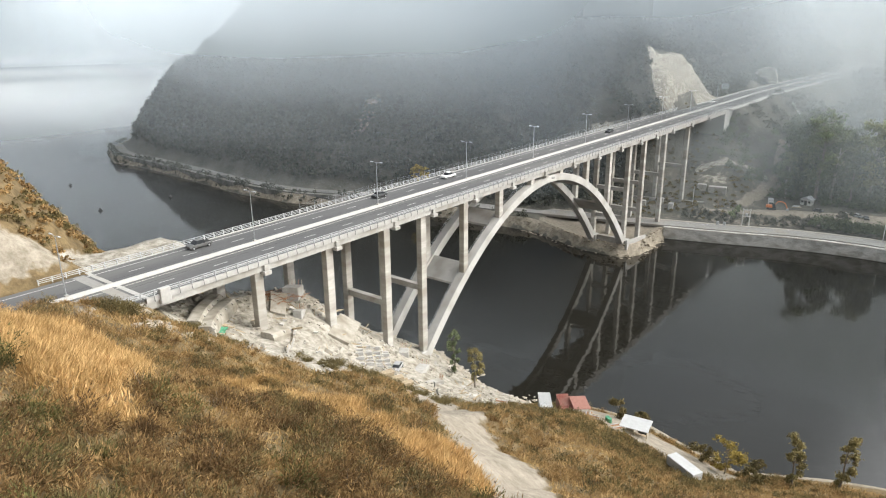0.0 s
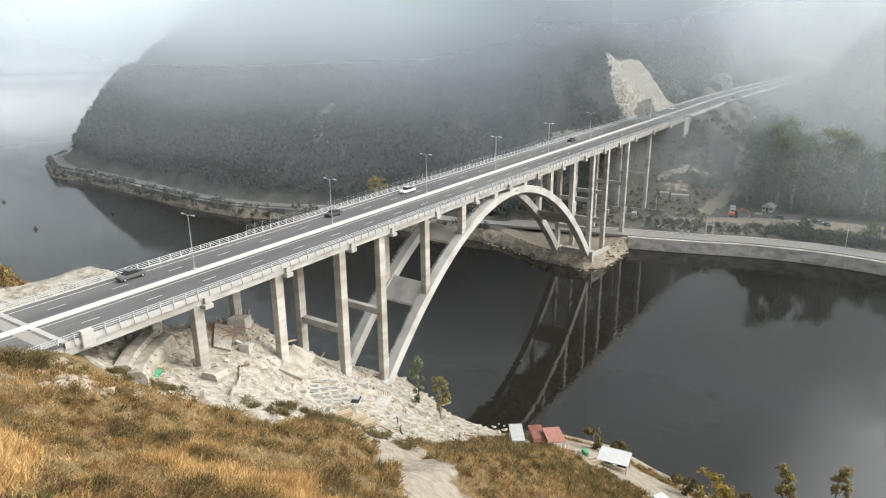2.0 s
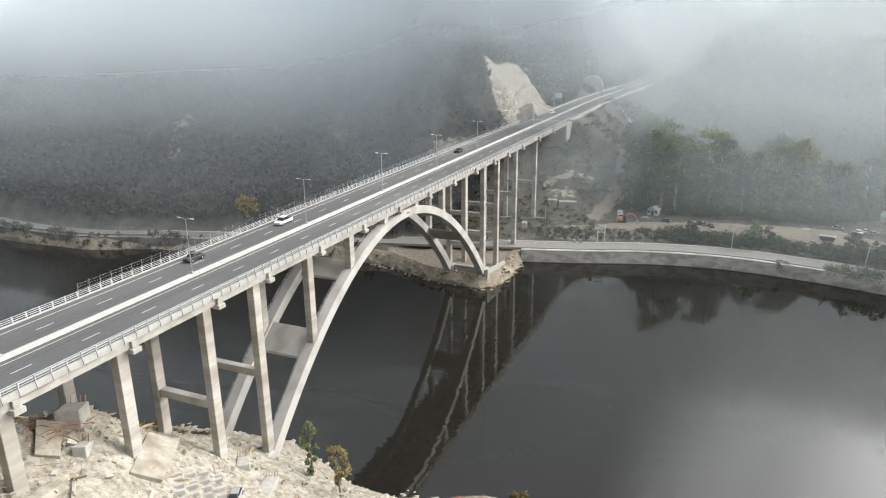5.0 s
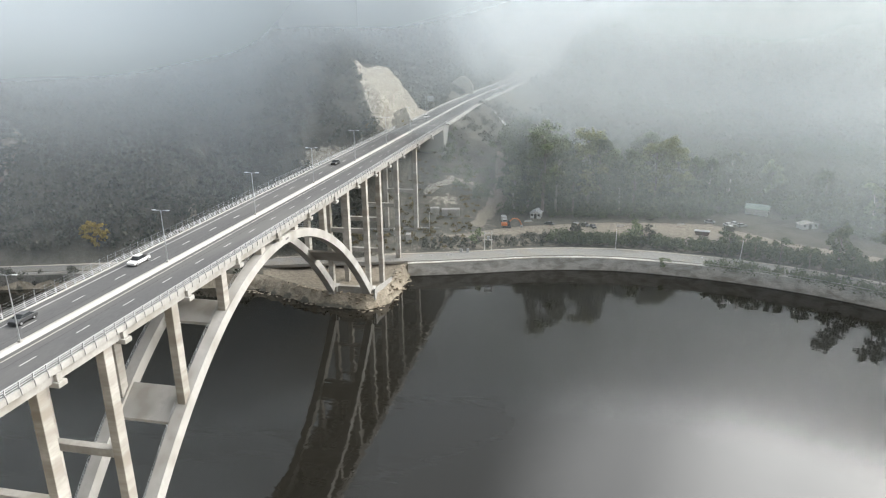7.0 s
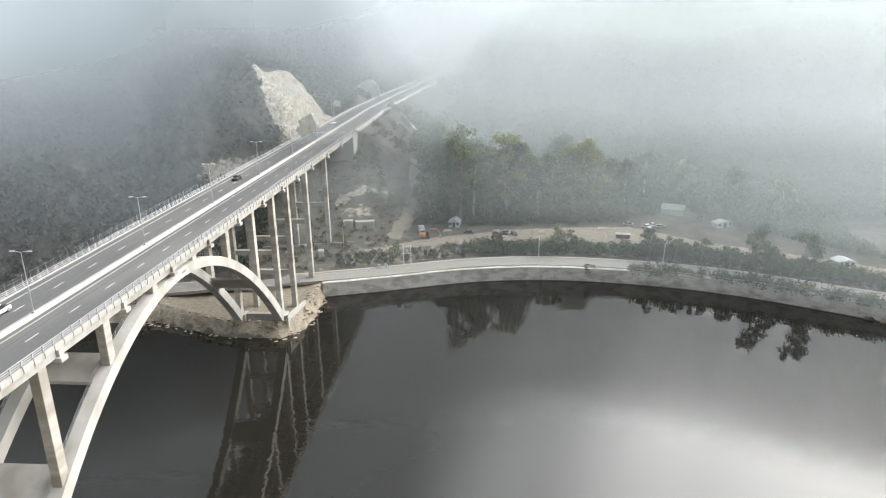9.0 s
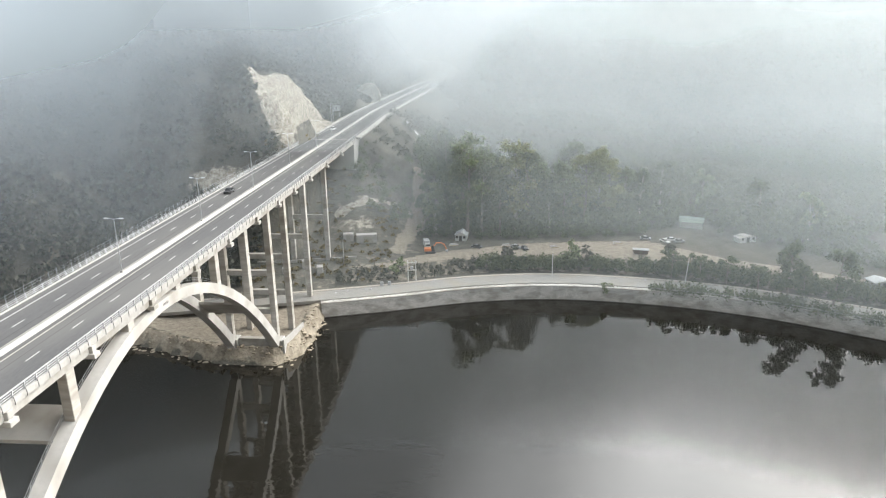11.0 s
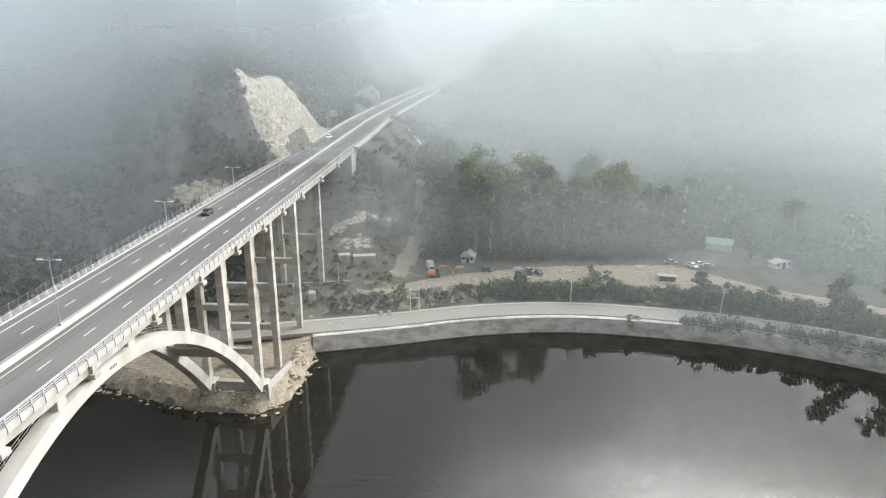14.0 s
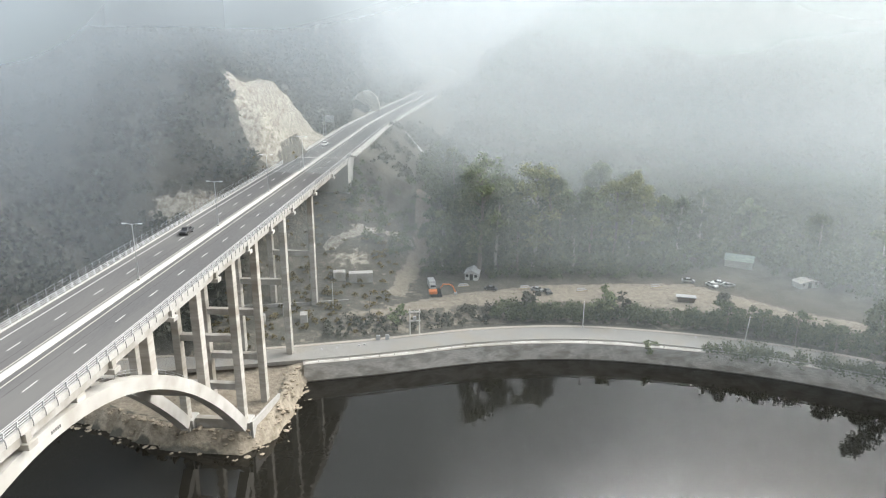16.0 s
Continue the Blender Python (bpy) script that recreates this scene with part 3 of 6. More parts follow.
for y, levels in ((112.0, (26.6,)), (125.5, (26.3,)), (253.3, (27.0, 15.5)), (268.3, (27.0, 15.5)), (291.0, (26.5,)), (320.0, (25.5,))):
    for z in levels:
        part("strut", box_bm(LEFT_X + 0.9, RIGHT_X - 0.9, y - 0.75, y + 0.75, z - 0.75, z + 0.75, 0.06), M_CONCRETE, bridge)
for y in (143.6, 161.0, 216.3, 235.3):
    bm = bmesh.new()
    vs = []
    for x in (LEFT_X + 1.1, RIGHT_X - 1.1):
        for dy in (-3.2, 2.2):
            for dz in (-1.35, -0.75):
                vs.append(bm.verts.new((x, y + dy, arch_top(y + dy) + dz)))
    for f in ((0, 1, 3, 2), (4, 6, 7, 5), (0, 2, 6, 4), (1, 5, 7, 3), (0, 4, 5, 1), (2, 3, 7, 6)):
        bm.faces.new([vs[i] for i in f])
    bmesh.ops.recalc_face_normals(bm, faces=bm.faces)
    part("arch_cross_slab", bm, M_ARCH, bridge, "pale slab tying the two ribs")
# pedestals of the ribs and the wall between the far feet
for y, z0, z1 in ((124.0, 2.0, 8.6), (254.6, 1.5, 7.0)):
    for x in (RIGHT_X, LEFT_X):
        part("arch_pedestal", box_bm(x - 1.5, x + 1.5, y - 1.9, y + 1.9, z0, z1 if y < 200 else z1 - 0.6, 0.1), M_ARCH, bridge)
part("foot_wall", box_bm(LEFT_X + 1.7, RIGHT_X - 1.7, 253.6, 255.2, 2.0, 6.6, 0.06), M_CONCRETE, bridge)
bm = bmesh.new()
wing = [(RIGHT_X + 1.7, 252.8, 2.4), (RIGHT_X + 3.4, 268.0, 4.0), (RIGHT_X + 3.4, 268.0, 5.6), (RIGHT_X + 1.7, 252.8, 6.6)]
for dx in (0, 0.5):
    wv = [bm.verts.new((p[0] + dx, p[1], p[2])) for p in wing]
    bm.faces.new(wv)
bm.verts.ensure_lookup_table()
for i in range(4):
    j = (i + 1) % 4
    bm.faces.new((bm.verts[i], bm.verts[j], bm.verts[j + 4], bm.verts[i + 4]))
bmesh.ops.recalc_face_normals(bm, faces=bm.faces)
part("wing_wall", bm, M_BARRIER, bridge)
# handrail wires on the ribs
for x in (RIGHT_X - 1.0, LEFT_X - 1.0):
    for up in (0.55, 1.05):
        part("handrail_wire", tube_bm([(x, y, arch_top(y) + up) for y in np.linspace(126, 251, 40)], 0.035, 5), M_STEEL, bridge)
    for y in np.linspace(127, 250, 42):
        part("handrail_post", box_bm(x - 0.03, x + 0.03, y - 0.03, y + 0.03, arch_top(y) - 0.1, arch_top(y) + 1.08), M_STEEL, bridge)
# abutments
part("abutment", box_bm(XC - 10.0, XC + 9.9, 46.0, 52.6, 38.0, float(deck_z(np.array(52.0))) - 0.55, 0.1), M_CONCRETE, bridge)
part("end_block", box_bm(XC + HALF - 0.5, XC + HALF + 0.5, 54.3, 56.2, 46.2, 48.9, 0.08), M_BARRIER, bridge)
part("abutment", box_bm(XC - 10.0, XC + 10.2, 371.5, 381.5, 24.0, float(deck_z(np.array(372.0))) - 0.55, 0.1), M_BARRIER, bridge)
bm = bmesh.new()
prof = [(381.4, 30.0), (381.4, 46.0), (391.0, 46.0), (388.0, 41.0), (385.5, 36.0), (384.0, 30.0)]
for x in (XC + 9.4, XC + 10.2):
    bm.faces.new([bm.verts.new((x, y, z)) for y, z in prof])
bm.verts.ensure_lookup_table()
for i in range(len(prof)):
    j = (i + 1) % len(prof)
    bm.faces.new((bm.verts[i], bm.verts[j], bm.verts[j + len(prof)], bm.verts[i + len(prof)]))
bmesh.ops.recalc_face_normals(bm, faces=bm.faces)
part("wing_wall", bm, M_CONCRETE, bridge)

# ---- fence beyond the far rail ----
fence = thing("mesh_fence", "tall thin galvanised wire fence beside the bridge rail", "fence")
fx = XC - HALF - 0.55
for up in (1.2, 1.7, 2.2):
    part("wire", tube_bm([(fx, y, float(deck_z(np.array(y))) + up) for y in np.linspace(104, 372, 30)], 0.016, 5), M_STEEL, fence)
fpost = None
for y in np.arange(104, 372, 2.37):
    if fpost is None:
        ob = part("fence_post", tube_bm([(0, 0, -0.7), (0, 0, 2.0), (0.12, 0, 2.5)], 0.03, 5), M_STEEL, fence)
        fpost = ob.data
    else:
        ob = new("fence_post", fpost)
        ob.parent = fence
    ob.matrix_basis = pose(fx, float(y), float(deck_z(np.array(y))))

# ---- street lamps on the median ----
M_LAMP = material("pale_lamp_housing", (0.44, 0.45, 0.46), (0.55, 0.56, 0.57), 4.0, 0.5, 0.0)
lamp = thing("street_lamp", "tall galvanised street lamp with two arms on the median", "street lamp", "street lamps")
part("base", box_bm(-0.28, 0.28, -0.28, 0.28, -0.05, 0.35, 0.03), M_CONCRETE, lamp)
part("pole", tube_bm([(0, 0, 0.3), (0, 0, 4), (0, 0, 8), (0, 0, 10.55)], 0.11, 8, 0.055), M_STEEL, lamp)
for s in (1, -1):
    part("arm", tube_bm([(0, 0, 10.35), (0.5 * s, 0, 10.55), (1.1 * s, 0, 10.6)], 0.05, 6), M_STEEL, lamp)
    bm = bmesh.new()
    add_box(bm, 1.05 if s > 0 else -1.9, 1.9 if s > 0 else -1.05, -0.16, 0.16, 10.53, 10.69, 0.05)
    part("lamp_head", bm, M_LAMP, lamp)
LAMPS = [44.0, 82.1, 119.5, 157.0, 194.7, 232.6, 270.6, 308.8, 347.0]
for i, y in enumerate(LAMPS):
    m = pose(float(road_x(np.array(y))), y, float(deck_z(np.array(y))) + 0.6)
    if i == 0:
        lamp.matrix_basis = m
    else:
        copy_thing(lamp, m)


# ---- vehicles ----
M_GLASS = material("dark_car_glass", (0.02, 0.022, 0.025), (0.03, 0.032, 0.035), 2.0, 0.12, 0.0, spec=0.6)
M_TYRE = material("tyre_rubber", (0.02, 0.02, 0.02), (0.04, 0.04, 0.04), 8.0, 0.9, 0.0)
M_CAR = {n: material(n + "_car_paint", c, tuple(min(1, v * 1.15 + 0.01) for v in c), 1.0, 0.35, 0.0, spec=0.5)
         for n, c in (("white", (0.70, 0.70, 0.69)), ("charcoal", (0.04, 0.042, 0.045)), ("silver", (0.28, 0.28, 0.28)), ("grey", (0.09, 0.09, 0.088)), ("orange", (0.55, 0.16, 0.04)), ("red", (0.42, 0.06, 0.04)))}


def profile_bm(profile, half, taper=0.0):
    """A side outline of (along, up) pairs given a width, narrower towards the top by taper."""
    bm = bmesh.new()
    zs = [p[1] for p in profile]
    lo, hi = min(zs), max(zs)
    rows = []
    for s in (-1, 1):
        rows.append([bm.verts.new((s * (half - taper * (z - lo) / max(0.01, hi - lo)), y, z)) for y, z in profile])
    bm.faces.new(rows[0])
    bm.faces.new(rows[1][::-1])
    for i in range(len(profile)):
        j = (i + 1) % len(profile)
        bm.faces.new((rows[0][i], rows[0][j], rows[1][j], rows[1][i]))
    bmesh.ops.recalc_face_normals(bm, faces=bm.faces)
    bmesh.ops.bevel(bm, geom=[ed for ed in bm.edges], offset=0.05, segments=1, affect="EDGES")
    return bm


def make_car(name, label, paint, at, rz, pickup=False, group="cars on the bridge"):
    car = thing(name, label, "pickup" if pickup else "car", group, at, rz)
    L = 2.6 if pickup else 2.2
    part("body", profile_bm([(-L, 0.35), (-L, 0.85), (-L + 0.9, 1.0), (L - 0.1, 1.0), (L, 0.9), (L, 0.35)], 0.9), paint, car)
    if pickup:
        cab = [(-1.5, 0.98), (-0.8, 1.68), (0.75, 1.72), (1.05, 0.98)]
    else:
        cab = [(-1.3, 0.98), (-0.6, 1.46), (0.9, 1.48), (1.75, 0.98)]
    part("cabin", profile_bm(cab, 0.84, 0.14), M_GLASS, car, "dark glazed cabin")
    zt = cab[1][1]
    part("roof", box_bm(-0.68, 0.68, cab[1][0] + 0.02, cab[2][0] - 0.02, zt - 0.02, zt + 0.07, 0.03), paint, car)
    if pickup:
        part("cargo_bed", box_bm(-0.72, 0.72, 1.15, 2.45, 0.96, 1.05, 0.02), M_TYRE, car, "dark open cargo bed")
    for x in (-0.82, 0.82):
        for y in (-L + 0.85, L - 0.85):
            bm = bmesh.new()
            bmesh.ops.create_cone(bm, cap_ends=True, segments=14, radius1=0.35, radius2=0.35, depth=0.24, matrix=pose(x, y, 0.35, 0, 90, 0))
            wheel = part("wheel", bm, M_TYRE, car)
            bm = bmesh.new()
            bmesh.ops.create_cone(bm, cap_ends=True, segments=10, radius1=0.2, radius2=0.2, depth=0.27, matrix=pose(x, y, 0.35, 0, 90, 0))
            part("rim", bm, M_STEEL, wheel)
        part("headlight", box_bm(x - 0.14 if x > 0 else x - 0.02, x + 0.02 if x > 0 else x + 0.14, -L - 0.02, -L + 0.06, 0.66, 0.8), M_LAMP, car)
    return car


def on_road(y, u):
    return (float(road_x(np.array(y))) + u, y, float(deck_z(np.array(y))))


make_car("pickup_truck", "white double-cab pickup driving on the bridge deck", M_CAR["white"], on_road(157.0, -6.5), 0, True)
make_car("car", "dark charcoal sedan on the bridge deck", M_CAR["charcoal"], on_road(127.2, -6.6), 0)
make_car("car", "dark charcoal hatchback on the bridge deck", M_CAR["charcoal"], on_road(265.8, -5.6), 0)
make_car("pickup_truck", "grey double-cab pickup on the bridge deck", M_CAR["grey"], on_road(73.8, -7.2), 0, True)
make_car("car", "small white car far along the highway", M_CAR["white"], on_road(402.0, -5.6), 0)

# ---- old lakeside road and its retaining wall ----
SHORE_RUN = FAR_SHORE[14:24]


def offset_run(run, d):
    out = []
    for i, p in enumerate(run):
        a, b = Vector(run[max(0, i - 1)]), Vector(run[min(len(run) - 1, i + 1)])
        t = (b - a).normalized()
        n = Vector((-t.y, t.x))
        out.append((p[0] + n.x * d, p[1] + n.y * d))
    return out


def fine_run(run, step=4.0):
    out = []
    for (ax, ay), (bx, by) in zip(run, run[1:]):
        k = max(1, int(math.hypot(bx - ax, by - ay) / step))
        out += [(ax + (bx - ax) * i / k, ay + (by - ay) * i / k) for i in range(k)]
    return out + [run[-1]]


def soften(run, times=6):
    for _ in range(times):
        run = [run[0]] + [((a[0] + 2 * b[0] + c[0]) / 4, (a[1] + 2 * b[1] + c[1]) / 4) for a, b, c in zip(run, run[1:], run[2:])] + [run[-1]]
    return run


def ribbon_bm(run, d0, d1, z0, z1):
    """A slab that follows a run between two offsets, from z0 up to z1."""
    a, b = offset_run(run, d0), offset_run(run, d1)
    bm = bmesh.new()
    rows = [[bm.verts.new((*p, z)) for p in r] for r, z in ((a, z0), (b, z0), (b, z1), (a, z1))]
    for i in range(len(run) - 1):
        for k in range(4):
            m = (k + 1) % 4
            bm.faces.new((rows[k][i], rows[k][i + 1], rows[m][i + 1], rows[m][i]))
    bm.faces.new([r[0] for r in rows])
    bm.faces.new([r[-1] for r in rows])
    bmesh.ops.recalc_face_normals(bm, faces=bm.faces)
    return bm


wall_run = soften(fine_run(SHORE_RUN))
M_ROCKWET = material("dark_wet_masonry", (0.06, 0.055, 0.048), (0.14, 0.13, 0.115), 1.2, 0.5, 0.4)
lake_wall = thing("retaining_wall", "weathered grey masonry wall between old road and lake", "wall", kind="structure")
part("wall_face", ribbon_bm(wall_run, -0.4, 4.6, -2.5, 5.0), M_STONEWALL, lake_wall)
part("coping", ribbon_bm(wall_run, -0.5, 0.4, 5.0, 5.2), M_COLUMN, lake_wall)
part("footing", ribbon_bm(wall_run, -0.8, -0.4, -2.5, 0.2), M_ROCKWET, lake_wall, "dark wet masonry footing")
part("guard_rail", ribbon_bm(wall_run, 0.05, 0.14, 5.8, 6.05), M_COLUMN, lake_wall, "weathered grey guard rail")
pm = None
for (x, y) in wall_run:
    if pm is None:
        ob = part("rail_post", box_bm(-0.1, 0.1, -0.1, 0.1, 0, 0.8, 0.02), M_COLUMN, lake_wall)
        pm = ob.data
    else:
        ob = new("rail_post", pm)
        ob.parent = lake_wall
    ob.matrix_basis = pose(x, y, 5.25)
road_run = soften([(-250, 247), (-200, 264), (-160, 276), (-125, 281)] + [(x, y) for x, y in offset_run(fine_run([(-93, 285)] + FAR_SHORE[15:23]), 6.4)] + [(110, 266), (160, 245)], 5)
old_road = thing("old_road", "worn grey two-lane road along the lake shore", "road", kind="structure")
part("road_surface", ribbon_bm(road_run, -4.2, 4.2, 4.3, 5.35), M_OLDROAD, old_road)
part("verge_strip", ribbon_bm(road_run, 4.2, 5.6, 4.3, 5.45), material("gravel_verge", (0.30, 0.27, 0.23), (0.44, 0.41, 0.36), 1.5, 0.95, 0.3), old_road)
cape_run = soften(offset_run(fine_run(FAR_SHORE[0:8], 8.0), 7.0), 6)
cape_road = thing("cape_road", "old road cut along the foot of the wooded cape", "road", kind="structure")
part("road_surface", ribbon_bm(cape_run, -3.2, 3.2, 3.5, 5.6), material("dusty_old_asphalt", (0.13, 0.127, 0.12), (0.21, 0.203, 0.19), 1.5, 0.95, 0.2, (0.17, 0.155, 0.13), 0.1), cape_road)
part("low_wall", ribbon_bm(cape_run, -6.2, -3.6, 0.0, 5.2), material("old_roadside_masonry", (0.15, 0.145, 0.13), (0.30, 0.285, 0.26), 1.0, 0.95, 0.5, (0.10, 0.10, 0.085), 0.15), cape_road)

STENCIL_Y = 189.6
M_INK = material("dark_stencil_paint", (0.05, 0.05, 0.05), (0.09, 0.09, 0.09), 4.0, 0.8, 0.0)
for k in range(5):
    yy = STENCIL_Y + 0.42 * k
    part("stencil_bar", box_bm(RIGHT_X + 1.15, RIGHT_X + 1.16, yy, yy + 0.28, arch_top(yy) - 1.25, arch_top(yy) - 0.8), M_INK, bridge, "small dark painted mark")


# ---- vegetation ----
def leaf_material(name, dark, light, vary=0.35, through=0.25):
    m = bpy.data.materials.new(name)
    m.use_nodes = True
    n, l = m.node_tree.nodes, m.node_tree.links
    bsdf = n["Principled BSDF"]
    geo = n.new("ShaderNodeNewGeometry")
    big = n.new("ShaderNodeTexNoise")
    big.inputs["Scale"].default_value, big.inputs["Detail"].default_value = 0.09, 3.0
    l.new(geo.outputs["Position"], big.inputs["Vector"])
    mix_in = n.new("ShaderNodeMath")
    mix_in.operation = "MULTIPLY_ADD"
    mix_in.inputs[1].default_value = 0.4
    l.new(geo.outputs["Random Per Island"], mix_in.inputs[0])
    sub = n.new("ShaderNodeMath")
    sub.operation = "MULTIPLY"
    sub.inputs[1].default_value = 0.45
    l.new(big.outputs["Fac"], sub.inputs[0])
    clump = n.new("ShaderNodeTexNoise")
    clump.inputs["Scale"].default_value, clump.inputs["Detail"].default_value = 0.5, 2.0
    l.new(geo.outputs["Position"], clump.inputs["Vector"])
    lift = n.new("ShaderNodeMath")
    lift.operation = "MULTIPLY_ADD"
    lift.inputs[1].default_value, lift.inputs[2].default_value = 1.1, -0.45
    l.new(clump.outputs["Fac"], lift.inputs[0])
    tone_sum = n.new("ShaderNodeMath")
    l.new(lift.outputs[0], tone_sum.inputs[0])
    l.new(sub.outputs[0], tone_sum.inputs[1])
    l.new(tone_sum.outputs[0], mix_in.inputs[2])
    ramp = n.new("ShaderNodeValToRGB")
    ramp.color_ramp.elements[0].position, ramp.color_ramp.elements[1].position = 0.2, 0.72
    ramp.color_ramp.elements[0].color, ramp.color_ramp.elements[1].color = (*dark, 1), (*light, 1)
    l.new(mix_in.outputs[0], ramp.inputs[0])
    l.new(ramp.outputs[0], bsdf.inputs["Base Color"])
    bsdf.inputs["Roughness"].default_value, bsdf.inputs["Specular IOR Level"].default_value = 0.8, 0.15
    tr = n.new("ShaderNodeBsdfTranslucent")
    l.new(ramp.outputs[0], tr.inputs["Color"])
    mix = n.new("ShaderNodeMixShader")
    mix.inputs[0].default_value = through
    l.new(bsdf.outputs[0], mix.inputs[1])
    l.new(tr.outputs[0], mix.inputs[2])
    l.new(mix.outputs[0], n["Material Output"].inputs["Surface"])
    return m


M_FOREST = leaf_material("winter_forest_leaves", (0.040, 0.047, 0.037), (0.125, 0.125, 0.10))
M_WOODS = leaf_material("dark_woodland_leaves", (0.040, 0.056, 0.034), (0.13, 0.15, 0.085))
M_GUM = leaf_material("gum_tree_leaves", (0.075, 0.10, 0.052), (0.23, 0.26, 0.145))
M_PALEGUM = leaf_material("pale_gum_leaves", (0.12, 0.135, 0.055), (0.33, 0.33, 0.16))
M_AUTUMN = leaf_material("yellowing_leaves", (0.14, 0.10, 0.02), (0.42, 0.32, 0.09))
M_SCRUB = leaf_material("dry_scrub_leaves", (0.108, 0.066, 0.029), (0.375, 0.243, 0.106))
M_OLIVE = leaf_material("olive_scrub_leaves", (0.055, 0.047, 0.021), (0.20, 0.158, 0.07))
M_DARKSCRUB = leaf_material("dark_brown_scrub_leaves", (0.052, 0.033, 0.016), (0.20, 0.124, 0.054))
M_NEARGREEN = leaf_material("dull_green_bush_leaves", (0.042, 0.046, 0.016), (0.15, 0.138, 0.05))
M_POPLAR = leaf_material("yellowing_poplar_leaves", (0.12, 0.10, 0.042), (0.32, 0.27, 0.125))
M_GOLD = leaf_material("golden_grass_blades", (0.33, 0.205, 0.078), (0.66, 0.455, 0.215))
M_STRAW = leaf_material("faded_grass_blades", (0.215, 0.135, 0.057), (0.50, 0.35, 0.165))
M_BARK = material("grey_bark", (0.13, 0.11, 0.09), (0.28, 0.25, 0.21), 5.0, 0.9, 0.4, stretch=(1, 1, 0.3))
M_PALEBARK = material("pale_gum_bark", (0.34, 0.30, 0.25), (0.55, 0.51, 0.45), 4.0, 0.85, 0.3, stretch=(1, 1, 0.3))


def leaf_quads(centres, half, rng):
    """One small four-cornered leaf clump at each centre, turned at random."""
    k = len(centres)
    a = rng.normal(size=(k, 3))
    a /= np.linalg.norm(a, axis=1, keepdims=True)
    b = np.cross(a, rng.normal(size=(k, 3)))
    b /= np.linalg.norm(b, axis=1, keepdims=True) + 1e-9
    half = np.asarray(half).reshape(-1, 1)
    p = np.stack([centres - half * a - 0.6 * half * b, centres + half * a - 0.45 * half * b, centres + 0.8 * half * a + 0.6 * half * b, centres - 0.7 * half * a + 0.5 * half * b], 1)
    return p.reshape(-1, 3), np.arange(4 * k).reshape(-1, 4)


def crown_points(centres, radii, per, rng, hollow=0.45):
    """Leaf places in many lumpy crowns: centres (n, 3), radii (n, 3)."""
    n = len(centres)
    d = rng.normal(size=(n, per, 3))
    d /= np.linalg.norm(d, axis=2, keepdims=True)
    d[:, :, 2] = np.abs(d[:, :, 2]) * 1.25 - 0.3
    r = hollow + (1 - hollow) * rng.random((n, per, 1))
    lump = 1 + 0.28 * np.sin(3.1 * d[:, :, :1] + 2.7 * d[:, :, 1:2] + rng.uniform(0, 6.28, (n, 1, 1))) + rng.normal(0, 0.1, (n, per, 1))
    return (centres[:, None, :] + d * r * lump * radii[:, None, :]).reshape(-1, 3)


def stuff(name, verts, faces, mat, label, category):
    return tagged(new(name, quick_mesh(name, verts, faces, mat)), label, category, kind="stuff")


rng = np.random.RandomState(7)


def scatter(n, x0, x1, y0, y1, keep):
    x, y = rng.uniform(x0, x1, n), rng.uniform(y0, y1, n)
    h, cover = land(x, y)
    ok = keep(x, y, h, cover)
    return x[ok], y[ok], h[ok]


def near_road(x, y):
    return np.abs(x - road_x(y)) < np.where((y < 56) | (y > 368), 15, 0)


def wooded(x, y, h, c):
    df = shore_distance(x, y, FAR_SHORE)
    off = x - road_x(y)
    under = ((np.abs(x + 107) < 14) & (y < 375)) | ((off > -14) & (off < 36) & (y > 352) & (y < 640))
    return (df > 17) & (h > 6) & ~near_road(x, y) & ~under & (c["dirt"] < 0.3) & (c["rubble"] < 0.25)


def woodland(n, box, size, per, leaf, mat, label, keep=wooded, tall=1.2, base=None):
    x, y, h = scatter(n, *box, keep)
    h = h if base is None else np.full_like(h, base)
    k = len(x)
    r = size * rng.uniform(0.6, 1.35, k)
    c = np.stack([x, y, h + r * tall * 0.75], 1)
    pts = crown_points(c, np.stack([r, r, r * tall], 1), per, rng)
    v, f = leaf_quads(pts, leaf * rng.uniform(0.6, 1.3, len(pts)), rng)
    return stuff("woodland", v, f, mat, label, "woods")


woodland(36000, (-620, -118, 235, 560), 2.2, 12, 0.9, M_FOREST, "leafless grey-green woods on the steep mountain side")
TREELINE = ([-84, -62, -40, 0, 24, 34, 45, 60, 72, 85, 100, 140], [374, 348, 347, 350, 353, 361, 365, 356, 343, 330, 312, 272])
woodland(2300, (-84, 240, 345, 480), 3.6, 60, 0.62, M_WOODS, "mixed dark green trees on the valley floor",
         keep=lambda x, y, h, c: (shore_distance(x, y, FAR_SHORE) > 17) & (c["dirt"] < 0.3) & (x - road_x(y) > 34) & (y > 4 + np.interp(x, *TREELINE)) & (np.hypot(x + 49, y - 348) > 8) & (np.hypot(x - 49, y - 364) > 9), tall=1.5)
woodland(2800, (-82, 110, 305, 392), 1.6, 46, 0.36, M_WOODS, "dark undergrowth at the wood's edge",
         keep=lambda x, y, h, c: (c["dirt"] < 0.3) & (x - road_x(y) > 30) & (y > np.interp(x, *TREELINE)) & (np.hypot(x + 49, y - 346) > 7) & (np.hypot(x - 49, y - 363) > 9), tall=1.2)
woodland(5200, (-270, -90, 540, 760), 2.9, 11, 1.2, M_FOREST, "misty woods on the ridge above the highway")
